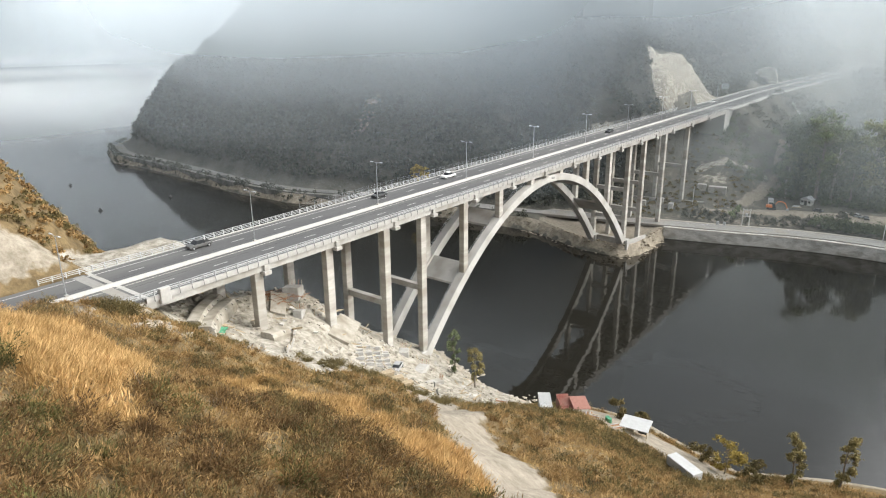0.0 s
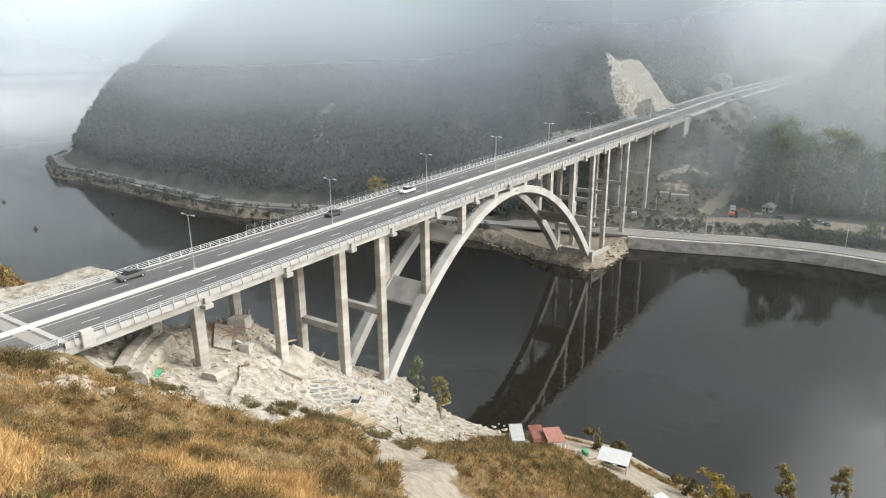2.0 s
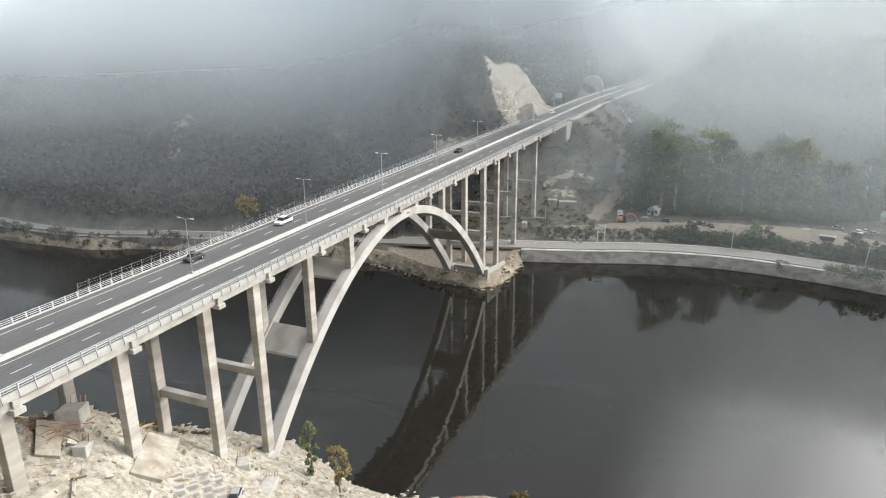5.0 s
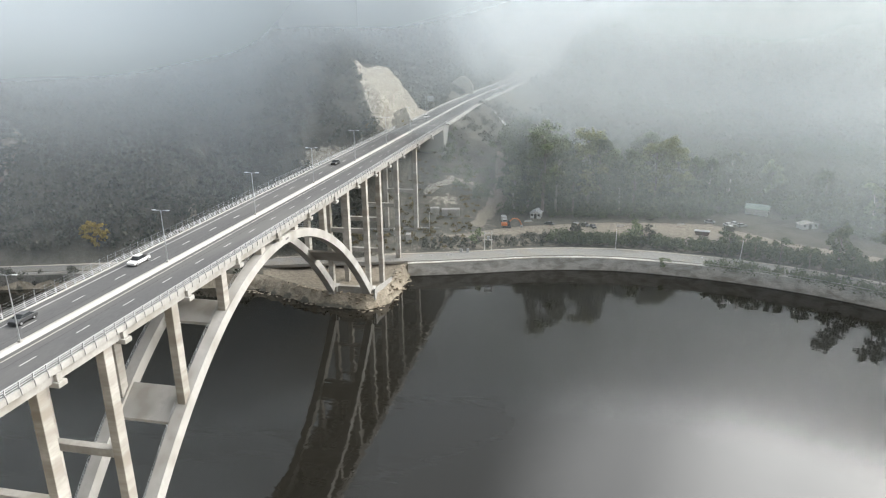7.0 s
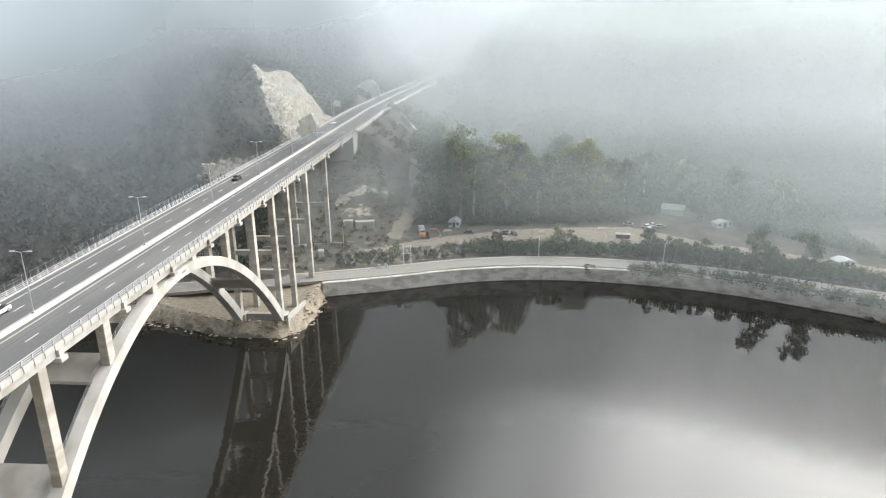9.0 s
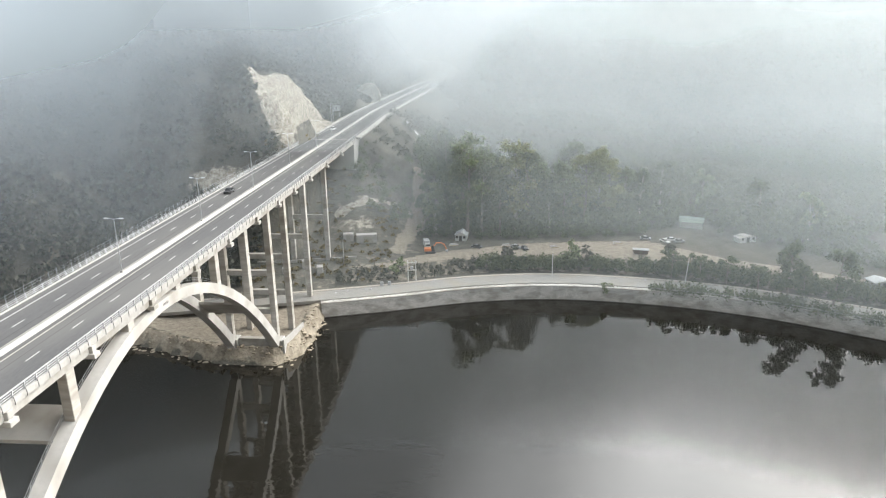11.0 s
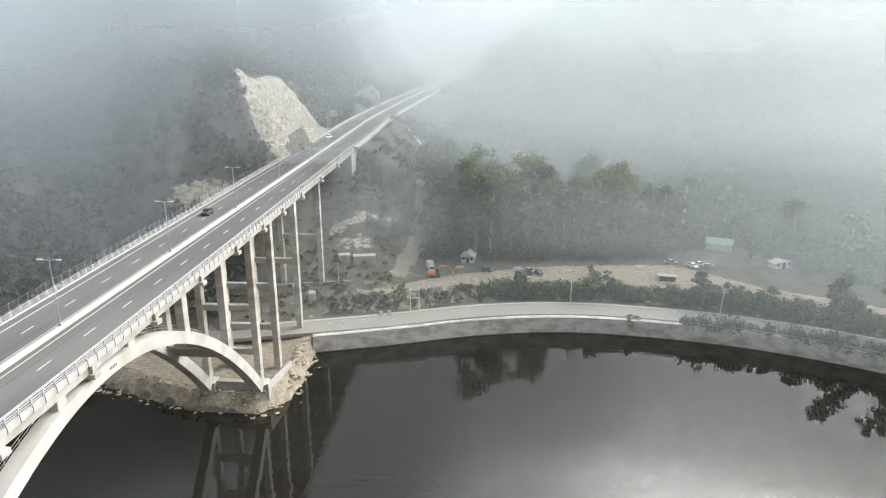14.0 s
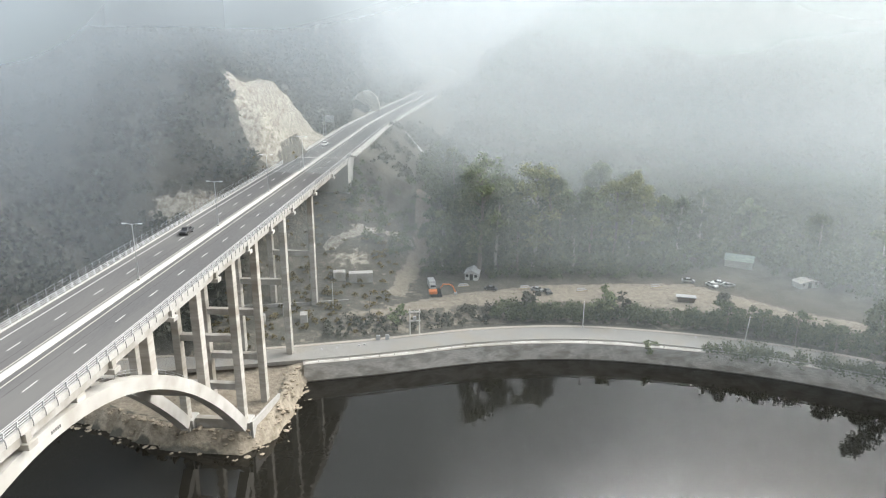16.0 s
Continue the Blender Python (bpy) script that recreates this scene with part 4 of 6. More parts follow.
woodland(420, (-95, -58, 376, 520), 1.6, 24, 0.5, M_FOREST, "shrubs on the embankment beside the highway",
         keep=lambda x, y, h, c: (x - road_x(y) > 14) & (c["dirt"] < 0.6) & (waves(x, y, 26, 51) > 0.0))
woodland(110, (-98, -66, 352, 384), 1.8, 60, 0.35, M_WOODS, "round green shrubs on the bank below the bridge end",
         keep=lambda x, y, h, c: (c["dirt"] < 0.6) & (c["rubble"] < 0.3))
woodland(9000, (-85, 420, 470, 760), 3.4, 10, 1.5, M_FOREST, "misty woods on the far valley side")
woodland(5200, (-42, 130, 270, 335), 2.0, 64, 0.36, M_WOODS, "dense dark green hedge of shrubs between old road and yard",
         keep=lambda x, y, h, c: np.abs(shore_distance(x, y, FAR_SHORE) - 18.0) < 3.4, tall=1.25)
woodland(420, (-92, -34, 290, 332), 1.1, 50, 0.3, M_FOREST, "thin brown-green scrub between old road and yard",
         keep=lambda x, y, h, c: np.abs(shore_distance(x, y, FAR_SHORE) - 18.5) < 4.5)
woodland(3600, (14, 130, 250, 308), 2.0, 60, 0.34, M_WOODS, "bushes hanging over the lake wall below the road", base=3.2,
         keep=lambda x, y, h, c: (np.abs(shore_distance(x, y, FAR_SHORE) - 1.6) < 1.9) & (x > 18 + 3 * waves(x, y, 12, 61)), tall=1.3)
woodland(2600, (-520, -150, 225, 275), 1.5, 30, 0.4, M_FOREST, "brush along the lake edge of the cape",
         keep=lambda x, y, h, c: np.abs(shore_distance(x, y, FAR_SHORE) - 1.5) < 2.0)
HILL_BEYOND = lambda x, y, h, c: (h > 2) & ~near_road(x, y) & (c["rubble"] < 0.3) & (x < -121) & (c["rock"] < 0.6)
woodland(5200, (-330, -118, -20, 128), 1.1, 40, 0.26, M_SCRUB, "dry brown scrub on the hill beyond the road", keep=HILL_BEYOND, tall=0.8)
woodland(2600, (-330, -118, -20, 128), 1.3, 44, 0.26, M_OLIVE, "olive bushes on the hill beyond the road", keep=HILL_BEYOND, tall=0.9)

woodland(300, (-128, -76, 292, 372), 1.1, 50, 0.28, M_OLIVE, "low scrub under the far columns",
         keep=lambda x, y, h, c: (shore_distance(x, y, FAR_SHORE) > 16) & (c["dirt"] < 0.6) & (c["rubble"] < 0.3), tall=0.7)

# the hill in front: golden grass, faded grass and scrub
def gold_band(x, y):
    """How golden the grass is at a place: two long swathes across the slope."""
    d1 = np.hypot((x + 51) * 0.95 - (y - 20.5) * 0.31, 2.9 * ((y - 20.5) * 0.95 + (x + 51) * 0.31)) - 19 - 2.5 * waves(x, y, 17, 21) - 1.2 * waves(x, y, 5, 24)
    d2 = np.abs((y - 41) + 0.06 * (x + 42)) - 3.8 - 1.4 * waves(x, y, 13, 22) - 0.8 * waves(x, y, 5, 25)
    return np.maximum(smooth01(-d1 / 2.5), smooth01(-d2 / 2.0) * (x > -58) * (x < -20))


def tufts(n, box, keep, height, blades, mat, label, width=0.05, lean=0.45):
    x, y, h = scatter(n, *box, keep)
    k = len(x)
    m = k * blades
    base = np.repeat(np.stack([x, y, h - 0.05], 1), blades, 0) + np.concatenate([rng.normal(0, 0.28, (m, 2)), np.zeros((m, 1))], 1)
    a = rng.uniform(0, 6.283, m)
    hh = height * rng.uniform(0.5, 1.25, m)
    side = np.stack([np.cos(a), np.sin(a), np.zeros(m)], 1) * width * rng.uniform(0.7, 1.5, (m, 1))
    tip = np.stack([rng.normal(0.12, lean, m) * hh, rng.normal(0.1, lean, m) * hh, hh], 1)
    v = np.stack([base - side, base + side, base + tip], 1).reshape(-1, 3)
    return stuff("grass", v, np.arange(3 * m).reshape(-1, 3), mat, label, "grass")


def on_hill(x, y, h, c):
    return (shore_distance(x, y, NEAR_SHORE) > 4) & ~near_road(x, y) & (c["rubble"] < 0.4) & (c["dirt"] < 0.35) & (h < 88)


HILL = (-98, 34, -14, 134)
for box in ((-76, -28, 6, 36), (-60, -16, 32, 58)):
    tufts(15000, box, lambda x, y, h, c: on_hill(x, y, h, c) & (gold_band(x, y) > 0.25), 0.9, 8, M_GOLD, "tall golden dry grass in swathes on the slope", 0.06)
tufts(14000, HILL, lambda x, y, h, c: on_hill(x, y, h, c) & (gold_band(x, y) < 0.6), 0.75, 8, M_STRAW, "faded dry grass between the shrubs", 0.05)
tufts(50000, HILL, lambda x, y, h, c: on_hill(x, y, h, c) & (gold_band(x, y) < 0.7), 0.40, 5, M_STRAW, "short dry grass covering the slope", 0.06, 0.7)


def scrub(n, box, keep, size, per, leaf, mat, label, tall=0.8):
    """Feathery bushes: thin twigs and leaves that spread up and outwards from many stems."""
    x, y, h = scatter(n, *box, keep)
    k = len(x)
    r = np.repeat(size * rng.uniform(0.5, 1.5, k), per)
    base = np.repeat(np.stack([x, y, h], 1), per, 0)
    m = k * per
    out = rng.normal(size=(m, 3))
    out[:, 2] = np.abs(out[:, 2]) * tall
    out /= np.linalg.norm(out, axis=1, keepdims=True)
    lump = 1 + 0.3 * np.sin(3 * np.arctan2(out[:, 1], out[:, 0]) + base[:, 0] * 5)
    start = base + out * (r * lump * rng.random(m) ** 0.6 * 0.85)[:, None] * np.array([1, 1, tall])
    way = out + rng.normal(0, 0.45, (m, 3)) + np.array([0, 0, 0.35])
    way /= np.linalg.norm(way, axis=1, keepdims=True)
    side = np.cross(way, rng.normal(size=(m, 3)))
    side /= np.linalg.norm(side, axis=1, keepdims=True) + 1e-9
    wide = (leaf * rng.uniform(0.2, 0.45, m))[:, None]
    tip = start + way * (leaf * rng.uniform(1.6, 4.2, m))[:, None]
    v = np.stack([start - side * wide, start + side * wide, tip], 1).reshape(-1, 3)
    return stuff("scrub", v, np.arange(3 * m).reshape(-1, 3), mat, label, "shrubs")


def dense(x, y):
    return waves(x, y, 21, 31) + 0.6 * waves(x, y, 9, 32)


NEAR_HILL = (-74, 12, -12, 48)
scrub(2000, NEAR_HILL, lambda x, y, h, c: on_hill(x, y, h, c) & (gold_band(x, y) < 0.3) & (dense(x, y) > -1.0), 1.15, 300, 0.105, M_SCRUB, "feathery brown dry bushes on the upper slope")
scrub(1850, NEAR_HILL, lambda x, y, h, c: on_hill(x, y, h, c) & (gold_band(x, y) < 0.3) & (dense(x, y) + 0.03 * (x + 40) > -0.25), 1.35, 340, 0.11, M_OLIVE, "dark olive bushes in clumps on the upper slope")
scrub(260, (-44, 8, -8, 30), lambda x, y, h, c: on_hill(x, y, h, c) & (gold_band(x, y) < 0.3) & (waves(x, y, 15, 33) > 0.4), 1.6, 520, 0.11, M_NEARGREEN, "dark green leafy bushes near the hilltop", 0.9)
scrub(1500, (-50, 12, -12, 40), lambda x, y, h, c: on_hill(x, y, h, c) & (gold_band(x, y) < 0.3) & (dense(x, y) + 0.035 * (x + 30) > -0.5), 1.5, 330, 0.11, M_DARKSCRUB, "dark brown twiggy bushes on the hilltop", 0.9)
scrub(4600, HILL, lambda x, y, h, c: on_hill(x, y, h, c) & ((y > 44) | (x < -70)) & (gold_band(x, y) < 0.35) & (dense(x, y) > -0.9), 1.0, 110, 0.15, M_SCRUB, "brown dry bushes covering the lower slope")
scrub(3300, HILL, lambda x, y, h, c: on_hill(x, y, h, c) & ((y > 44) | (x < -70)) & (gold_band(x, y) < 0.3) & (dense(x, y) > -0.3), 1.3, 150, 0.15, M_OLIVE, "dark olive bushes in clumps on the lower slope")
scrub(420, (-66, -14, 92, 128), lambda x, y, h, c: on_hill(x, y, h, c), 1.3, 260, 0.14, M_OLIVE, "olive shrubs above the lakeside huts")
scrub(60, (-95, -89, 55, 65), lambda x, y, h, c: h > 0, 0.9, 260, 0.12, M_OLIVE, "olive bushes at the edge of the rubble")
scrub(40, (-89.5, -85.5, 40, 44.5), lambda x, y, h, c: h > 0, 1.7, 420, 0.12, M_OLIVE, "dark olive bush at the end of the road rail")
scrub(60, (-80, -69, 68.5, 77.5), lambda x, y, h, c: waves(x, y, 8, 41) > -0.4, 1.3, 300, 0.12, M_OLIVE, "olive bushes on a grassy island in the rubble")
scrub(90, (-76, -58, 78, 90), lambda x, y, h, c: waves(x, y, 8, 43) > 0.0, 1.2, 300, 0.12, M_OLIVE, "olive bushes along the foot of the rubble")
scrub(160, (-128, -114, 96, 130), lambda x, y, h, c: (h > 1) & (waves(x, y, 10, 42) > -0.2), 1.0, 160, 0.14, M_OLIVE, "dark shrubs between the columns and the lake")
# bare twigs standing out of the scrub
x, y, h = scatter(700, *HILL, lambda x, y, h, c: on_hill(x, y, h, c) & (gold_band(x, y) < 0.3))
m = len(x) * 7
base = np.repeat(np.stack([x, y, h], 1), 7, 0)
tip = base + np.stack([rng.normal(0, 0.55, m), rng.normal(0, 0.55, m), rng.uniform(0.7, 1.9, m)], 1)
side = np.stack([rng.uniform(-1, 1, m), rng.uniform(-1, 1, m), np.zeros(m)], 1) * 0.025
stuff("twigs", np.stack([base - side, base + side, tip], 1).reshape(-1, 3), np.arange(3 * m).reshape(-1, 3), M_BARK, "thin bare grey twigs in the scrub", "twigs")


# ---- single trees ----
def make_tree(name, label, at, height, spread_r, mat, bark, seed, clear=0.3, per=420, leaf=0.42, slim=1.0, group=""):
    r = np.random.RandomState(seed)
    x0, y0, z0 = at
    tree = thing(name, label, "tree", group, (x0, y0, z0 - 0.3))
    bend = r.normal(0, 0.02 * height, (6, 2)).cumsum(0)
    trunk = [(bend[i][0] * 0.5, bend[i][1] * 0.5, height * 0.9 * i / 5) for i in range(6)]
    trunk[0] = (0, 0, 0)
    part("trunk", tube_bm(trunk, 0.022 * height, 7, 0.004 * height), bark, tree)
    pts = []
    for k in range(int(9 + height / 3)):
        t = clear + (0.96 - clear) * (k + r.uniform(0, 0.8)) / (9 + height / 3)
        i = min(4, int(t / 0.9 * 5))
        p = Vector(trunk[i]).lerp(Vector(trunk[min(5, i + 1)]), min(1, t / 0.9 * 5 - i))
        a = r.uniform(0, 6.283)
        reach = spread_r * math.sin(math.pi * (0.08 + 0.82 * (1 - t) / (1 - clear))) * r.uniform(0.55, 1.1)
        q = p + Vector((math.cos(a) * reach, math.sin(a) * reach, reach * 0.45 * slim))
        part("limb", tube_bm([p, p.lerp(q, 0.5) + Vector((0, 0, 0.08 * reach)), q], 0.006 * height, 5, 0.002 * height), bark, tree)
        cl = spread_r * r.uniform(0.3, 0.5)
        cc = np.array([[*q]]) + r.normal(0, 0.15 * spread_r, (3, 3))
        pts.append(crown_points(cc, np.full((3, 3), cl) * np.array([1, 1, 0.8 * slim]), per // 30, r, 0.2))
    pts = np.concatenate(pts)
    v, f = leaf_quads(pts, leaf * r.uniform(0.5, 1.4, len(pts)), r)
    ob = new("crown", quick_mesh("crown", v, f, mat))
    ob.parent = tree
    return tree


def place(x, y):
    return (x, y, ground_z(x, y))


TALL = [(-60, 356, 22), (-54, 360, 25), (-47, 351, 40), (-41, 357, 33), (-37, 363, 27), (-33, 358, 24), (-27, 362, 37), (-21, 361, 34), (-16, 372, 26), (-12, 364, 23), (-5, 371, 27), (4, 374, 30),
        (10, 376, 31), (15, 373, 27), (22, 378, 23), (30, 380, 21), (-50, 384, 27), (-35, 390, 26), (-18, 392, 28), (0, 396, 27), (14, 398, 26), (40, 388, 22), (58, 384, 20), (76, 366, 20), (90, 350, 19),
        (-58, 398, 24), (-42, 410, 25), (-22, 416, 25), (4, 420, 26), (-66, 372, 20)]
for i, (x, y, hgt) in enumerate(TALL):
    pale = i in (6, 11, 12, 13)
    make_tree("gum_tree", "tall pale yellow-green gum tree behind the yard" if pale else "tall grey-green gum tree behind the yard", place(x, y), hgt, 0.2 * hgt,
              M_PALEGUM if pale else (M_WOODS if i % 2 else M_GUM), M_PALEBARK if i % 3 == 0 else M_BARK, 40 + i, 0.22, 1500, 0.5, 1.35, "gum trees behind the yard")
for i, (x, y, hgt) in enumerate(((28, 314, 10), (37, 311, 9), (45, 307, 9.5), (54, 302, 9), (66, 295, 10))):
    make_tree("hedge_tree", "dark round tree standing in the roadside hedge", place(x, y), hgt, 0.36 * hgt, M_WOODS, M_BARK, 140 + i, 0.12, 900, 0.36, 1.0, "hedge trees")
for i, (x, y, hgt) in enumerate(((61, 295.5, 18), (73, 289.5, 18))):
    make_tree("lakeside_tree", "tall dark tree standing at the lake's edge", place(x, y), hgt, 0.24 * hgt, M_WOODS, M_BARK, 150 + i, 0.15, 1300, 0.45, 1.2, "lakeside trees")
make_tree("poplar", "slim sparse green poplar on the rubble shore", place(-89.4, 127.5), 12.5, 1.5, M_GUM, M_BARK, 70, 0.06, 1600, 0.2, 2.0, "shore poplars")
make_tree("poplar", "leaning half-bare poplar on the rubble shore", place(-81.2, 125.0), 11.5, 1.9, M_POPLAR, M_BARK, 71, 0.12, 1300, 0.2, 1.6, "shore poplars")
for i, (x, y, hgt, mt, lab) in enumerate(((-20.4, 124.5, 7.0, M_AUTUMN, "small tree with yellow autumn leaves by the lake"), (-8.6, 127, 11, M_POPLAR, "brown-leaved poplar by the lake"),
                                          (-1.4, 132, 12, M_POPLAR, "tall brown-leaved poplar by the lake"), (-26, 127, 4.5, M_OLIVE, "rounded olive bush by the lake"), (-14, 122, 5.0, M_OLIVE, "rounded olive bush by the lake"),
                                          (-45.5, 130, 4.6, M_OLIVE, "low wide olive bush on the lake bank"), (-41, 131.5, 4.2, M_OLIVE, "low wide olive bush on the lake bank"))):
    make_tree("shore_tree", lab, place(x, y), hgt, hgt * (0.15 if hgt > 8 else 0.42), mt, M_BARK, 80 + i, 0.06, 2600 if hgt > 8 else 1500, 0.18, 1.8 if hgt > 8 else 0.9)
make_tree("autumn_tree", "round tree with ochre autumn leaves below the bridge", place(-215, 268), 11, 4.2, M_AUTUMN, M_BARK, 90, 0.2, 700, 0.5, 1.0)
make_tree("bare_tree", "bare grey tree beside the yard", place(-79.9, 315), 9, 3.0, M_SCRUB, M_BARK, 91, 0.2, 40, 0.15, 1.0)
make_tree("roadside_tree", "yellow-green young tree by the transformer", place(-70.5, 309), 7.5, 2.6, M_GUM, M_BARK, 92, 0.2, 420, 0.35, 1.0)
make_tree("roadside_tree", "yellow-green round tree at the yard edge", place(-7.5, 322), 9.5, 4.0, M_GUM, M_BARK, 93, 0.15, 600, 0.42, 0.9)
make_tree("roadside_tree", "dark round tree at the yard edge", place(-2.0, 323), 7.5, 3.2, M_FOREST, M_BARK, 94, 0.15, 500, 0.42, 0.9)
make_tree("roadside_tree", "dark round tree at the yard edge", place(-30, 323), 8.0, 3.0, M_FOREST, M_BARK, 95, 0.15, 500, 0.42, 0.9)
make_tree("roadside_tree", "dark round tree at the yard edge", place(30, 322), 8.0, 3.0, M_FOREST, M_BARK, 96, 0.15, 500, 0.42, 0.9)
make_tree("wall_bush", "bush growing out of the lake wall", (3.0, 304.0, 1.2), 5.5, 2.4, M_GUM, M_BARK, 97, 0.1, 420, 0.35, 0.8)

# ---- rubble slope under the bridge ----
M_BROKEN = material("broken_concrete", (0.25, 0.228, 0.188), (0.41, 0.383, 0.335), 1.4, 0.92, 0.6, (0.21, 0.185, 0.147), 0.35, vary=0.18)
M_RUST = material("rusty_rods", (0.22, 0.09, 0.04), (0.40, 0.19, 0.10), 5.0, 0.9, 0.2)
M_TIMBER = material("weathered_timber", (0.28, 0.22, 0.14), (0.46, 0.38, 0.27), 3.0, 0.9, 0.2, stretch=(4, 0.6, 4))
BLOCK_SHAPES = []
for i in range(5):
    bm = bmesh.new()
    add_box(bm, -0.5, 0.5, -0.5, 0.5, -0.5, 0.5)
    bmesh.ops.subdivide_edges(bm, edges=bm.edges[:], cuts=1, use_grid_fill=True)
    rr = random.Random(200 + i)
    for v in bm.verts:
        v.co += Vector((rr.uniform(-0.13, 0.13), rr.uniform(-0.13, 0.13), rr.uniform(-0.13, 0.13)))
    me = bpy.data.meshes.new("rubble_block")
    bm.to_mesh(me)
    bm.free()
    me.materials.append(M_BROKEN)
    BLOCK_SHAPES.append(me)
rr = random.Random(5)
made = 0
while made < 210:
    x, y = rr.uniform(-128, -64), rr.uniform(58, 132)
    _, cov = land(np.array([x]), np.array([y]))
    if cov["rubble"][0] < 0.6:
        continue
    size = 0.25 + 0.9 * rr.random() ** 3
    ob = tagged(new("rubble_block", BLOCK_SHAPES[made % 5]), "broken pale concrete block on the rubble slope", "rubble", "rubble blocks")
    ob.matrix_basis = pose(x, y, ground_z(x, y) + 0.12 * size, rr.uniform(-35, 35), rr.uniform(-35, 35), rr.uniform(0, 360)) @ Matrix.Diagonal((size * rr.uniform(0.8, 2.2), size, size * rr.uniform(0.4, 0.9), 1))
    made += 1


def debris(n, size, flat, mat, label, seed, keep):
    """Loose angular pieces strewn over the rubble, too many to count."""
    r = np.random.RandomState(seed)
    x, y = r.uniform(-130, -62, n), r.uniform(56, 134, n)
    h, cov = land(x, y)
    ok = (cov["rubble"] > 0.55) & keep(x, y)
    x, y, h = x[ok], y[ok], h[ok]
    k = len(x)
    unit = np.array([(a, b, c) for c in (-1, 1) for a, b in ((-1, -1), (1, -1), (1, 1), (-1, 1))], float)
    pts = unit[None] * (1 + r.uniform(-0.3, 0.3, (k, 8, 3))) * (size * (0.35 + r.random((k, 1, 1)) ** 3 * 1.6)) * np.array(flat) * r.uniform(0.6, 1.4, (k, 1, 3))
    a, t = r.uniform(0, 6.283, (k, 1)), r.normal(0, 0.35, (k, 1))
    px, pz = pts[:, :, 0] * np.cos(t) - pts[:, :, 2] * np.sin(t), pts[:, :, 0] * np.sin(t) + pts[:, :, 2] * np.cos(t)
    qx, qy = px * np.cos(a) - pts[:, :, 1] * np.sin(a), px * np.sin(a) + pts[:, :, 1] * np.cos(a)
    v = np.stack([qx + x[:, None], qy + y[:, None], pz + h[:, None] + 0.05], 2).reshape(-1, 3)
    f = np.array([(0, 3, 2, 1), (4, 5, 6, 7), (0, 1, 5, 4), (1, 2, 6, 5), (2, 3, 7, 6), (3, 0, 4, 7)])
    return stuff("debris", v, (f[None] + 8 * np.arange(k)[:, None, None]).reshape(-1, 4), mat, label, "rubble")


def off_dust(x, y):
    return np.exp(-(((x + 84) / 11) ** 2 + ((y - 68) / 9) ** 2)) < 0.45


debris(2600, 0.22, (1.3, 1.0, 0.6), M_BROKEN, "broken concrete pieces strewn over the rubble slope", 21, lambda x, y: off_dust(x, y) & (waves(x, y, 16, 71) > 0.0))
debris(1500, 0.20, (1.3, 1.0, 0.5), M_COLUMN, "dark stones and broken lumps between the rubble", 22, lambda x, y: off_dust(x, y) & (waves(x, y, 11, 72) > 0.1))
debris(520, 0.13, (9.0, 0.7, 0.6), M_TIMBER, "loose boards and rods strewn over the rubble", 23, lambda x, y: off_dust(x, y) & (waves(x, y, 13, 73) > 0.0))


def slab(name, label, corners, thick, mat, category, ribs=0):
    """A leaning slab through four corners, as thick as given."""
    ob_ = thing(name, label, category)
    c = [Vector(p) for p in corners]
    n_ = (c[1] - c[0]).cross(c[3] - c[0]).normalized() * thick
    bm = bmesh.new()
    lo, hi = [bm.verts.new(p - n_) for p in c], [bm.verts.new(p) for p in c]
    bm.faces.new(lo[::-1])
    bm.faces.new(hi)
    for i in range(4):
        j = (i + 1) % 4
        bm.faces.new((lo[i], lo[j], hi[j], hi[i]))
    bmesh.ops.recalc_face_normals(bm, faces=bm.faces)
    bmesh.ops.bevel(bm, geom=bm.edges[:], offset=0.06, segments=1, affect="EDGES")
    part("slab_body", bm, mat, ob_)
    return ob_, c


def gz(x, y, up=0.0):
    return (x, y, ground_z(x, y) + up)


# curved anchored terraces beside the first columns
def terrace(points, label, drop):
    run = soften(fine_run(points, 2.0), 8)
    ob_ = thing("anchored_terrace", label, "terrace", "slope terraces")
    z_a, z_b = ground_z(*run[0]) + 0.9, ground_z(*run[-1]) + 0.9
    path = []
    for i, (x, y) in enumerate(run):
        p0, p1 = run[max(0, i - 1)], run[min(len(run) - 1, i + 1)]
        t = Vector((p1[0] - p0[0], p1[1] - p0[1])).normalized()
        path.append((x, y, z_a + (z_b - z_a) * i / (len(run) - 1), -t.y, t.x))
    part("slab_body", sweep_bm([(-0.4, -1.5), (-0.4, 0.25), (0.1, 0.3), (1.7, 0.1), (2.3, -drop), (2.3, -2.6)], path), M_BROKEN, ob_)
    for x, y, z, ax, ay in path[1::2]:
        px, py = x + ax * 1.95, y + ay * 1.95
        bm = box_bm(-0.24, 0.24, -0.2, 0.2, -0.2, 0.28, 0.03)
        head = part("anchor_head", bm, M_COLUMN, ob_, "dark square anchor head")
        head.matrix_basis = pose(px, py, z - 0.5 * drop + 0.1, 0, 25, math.degrees(math.atan2(ay, ax)))


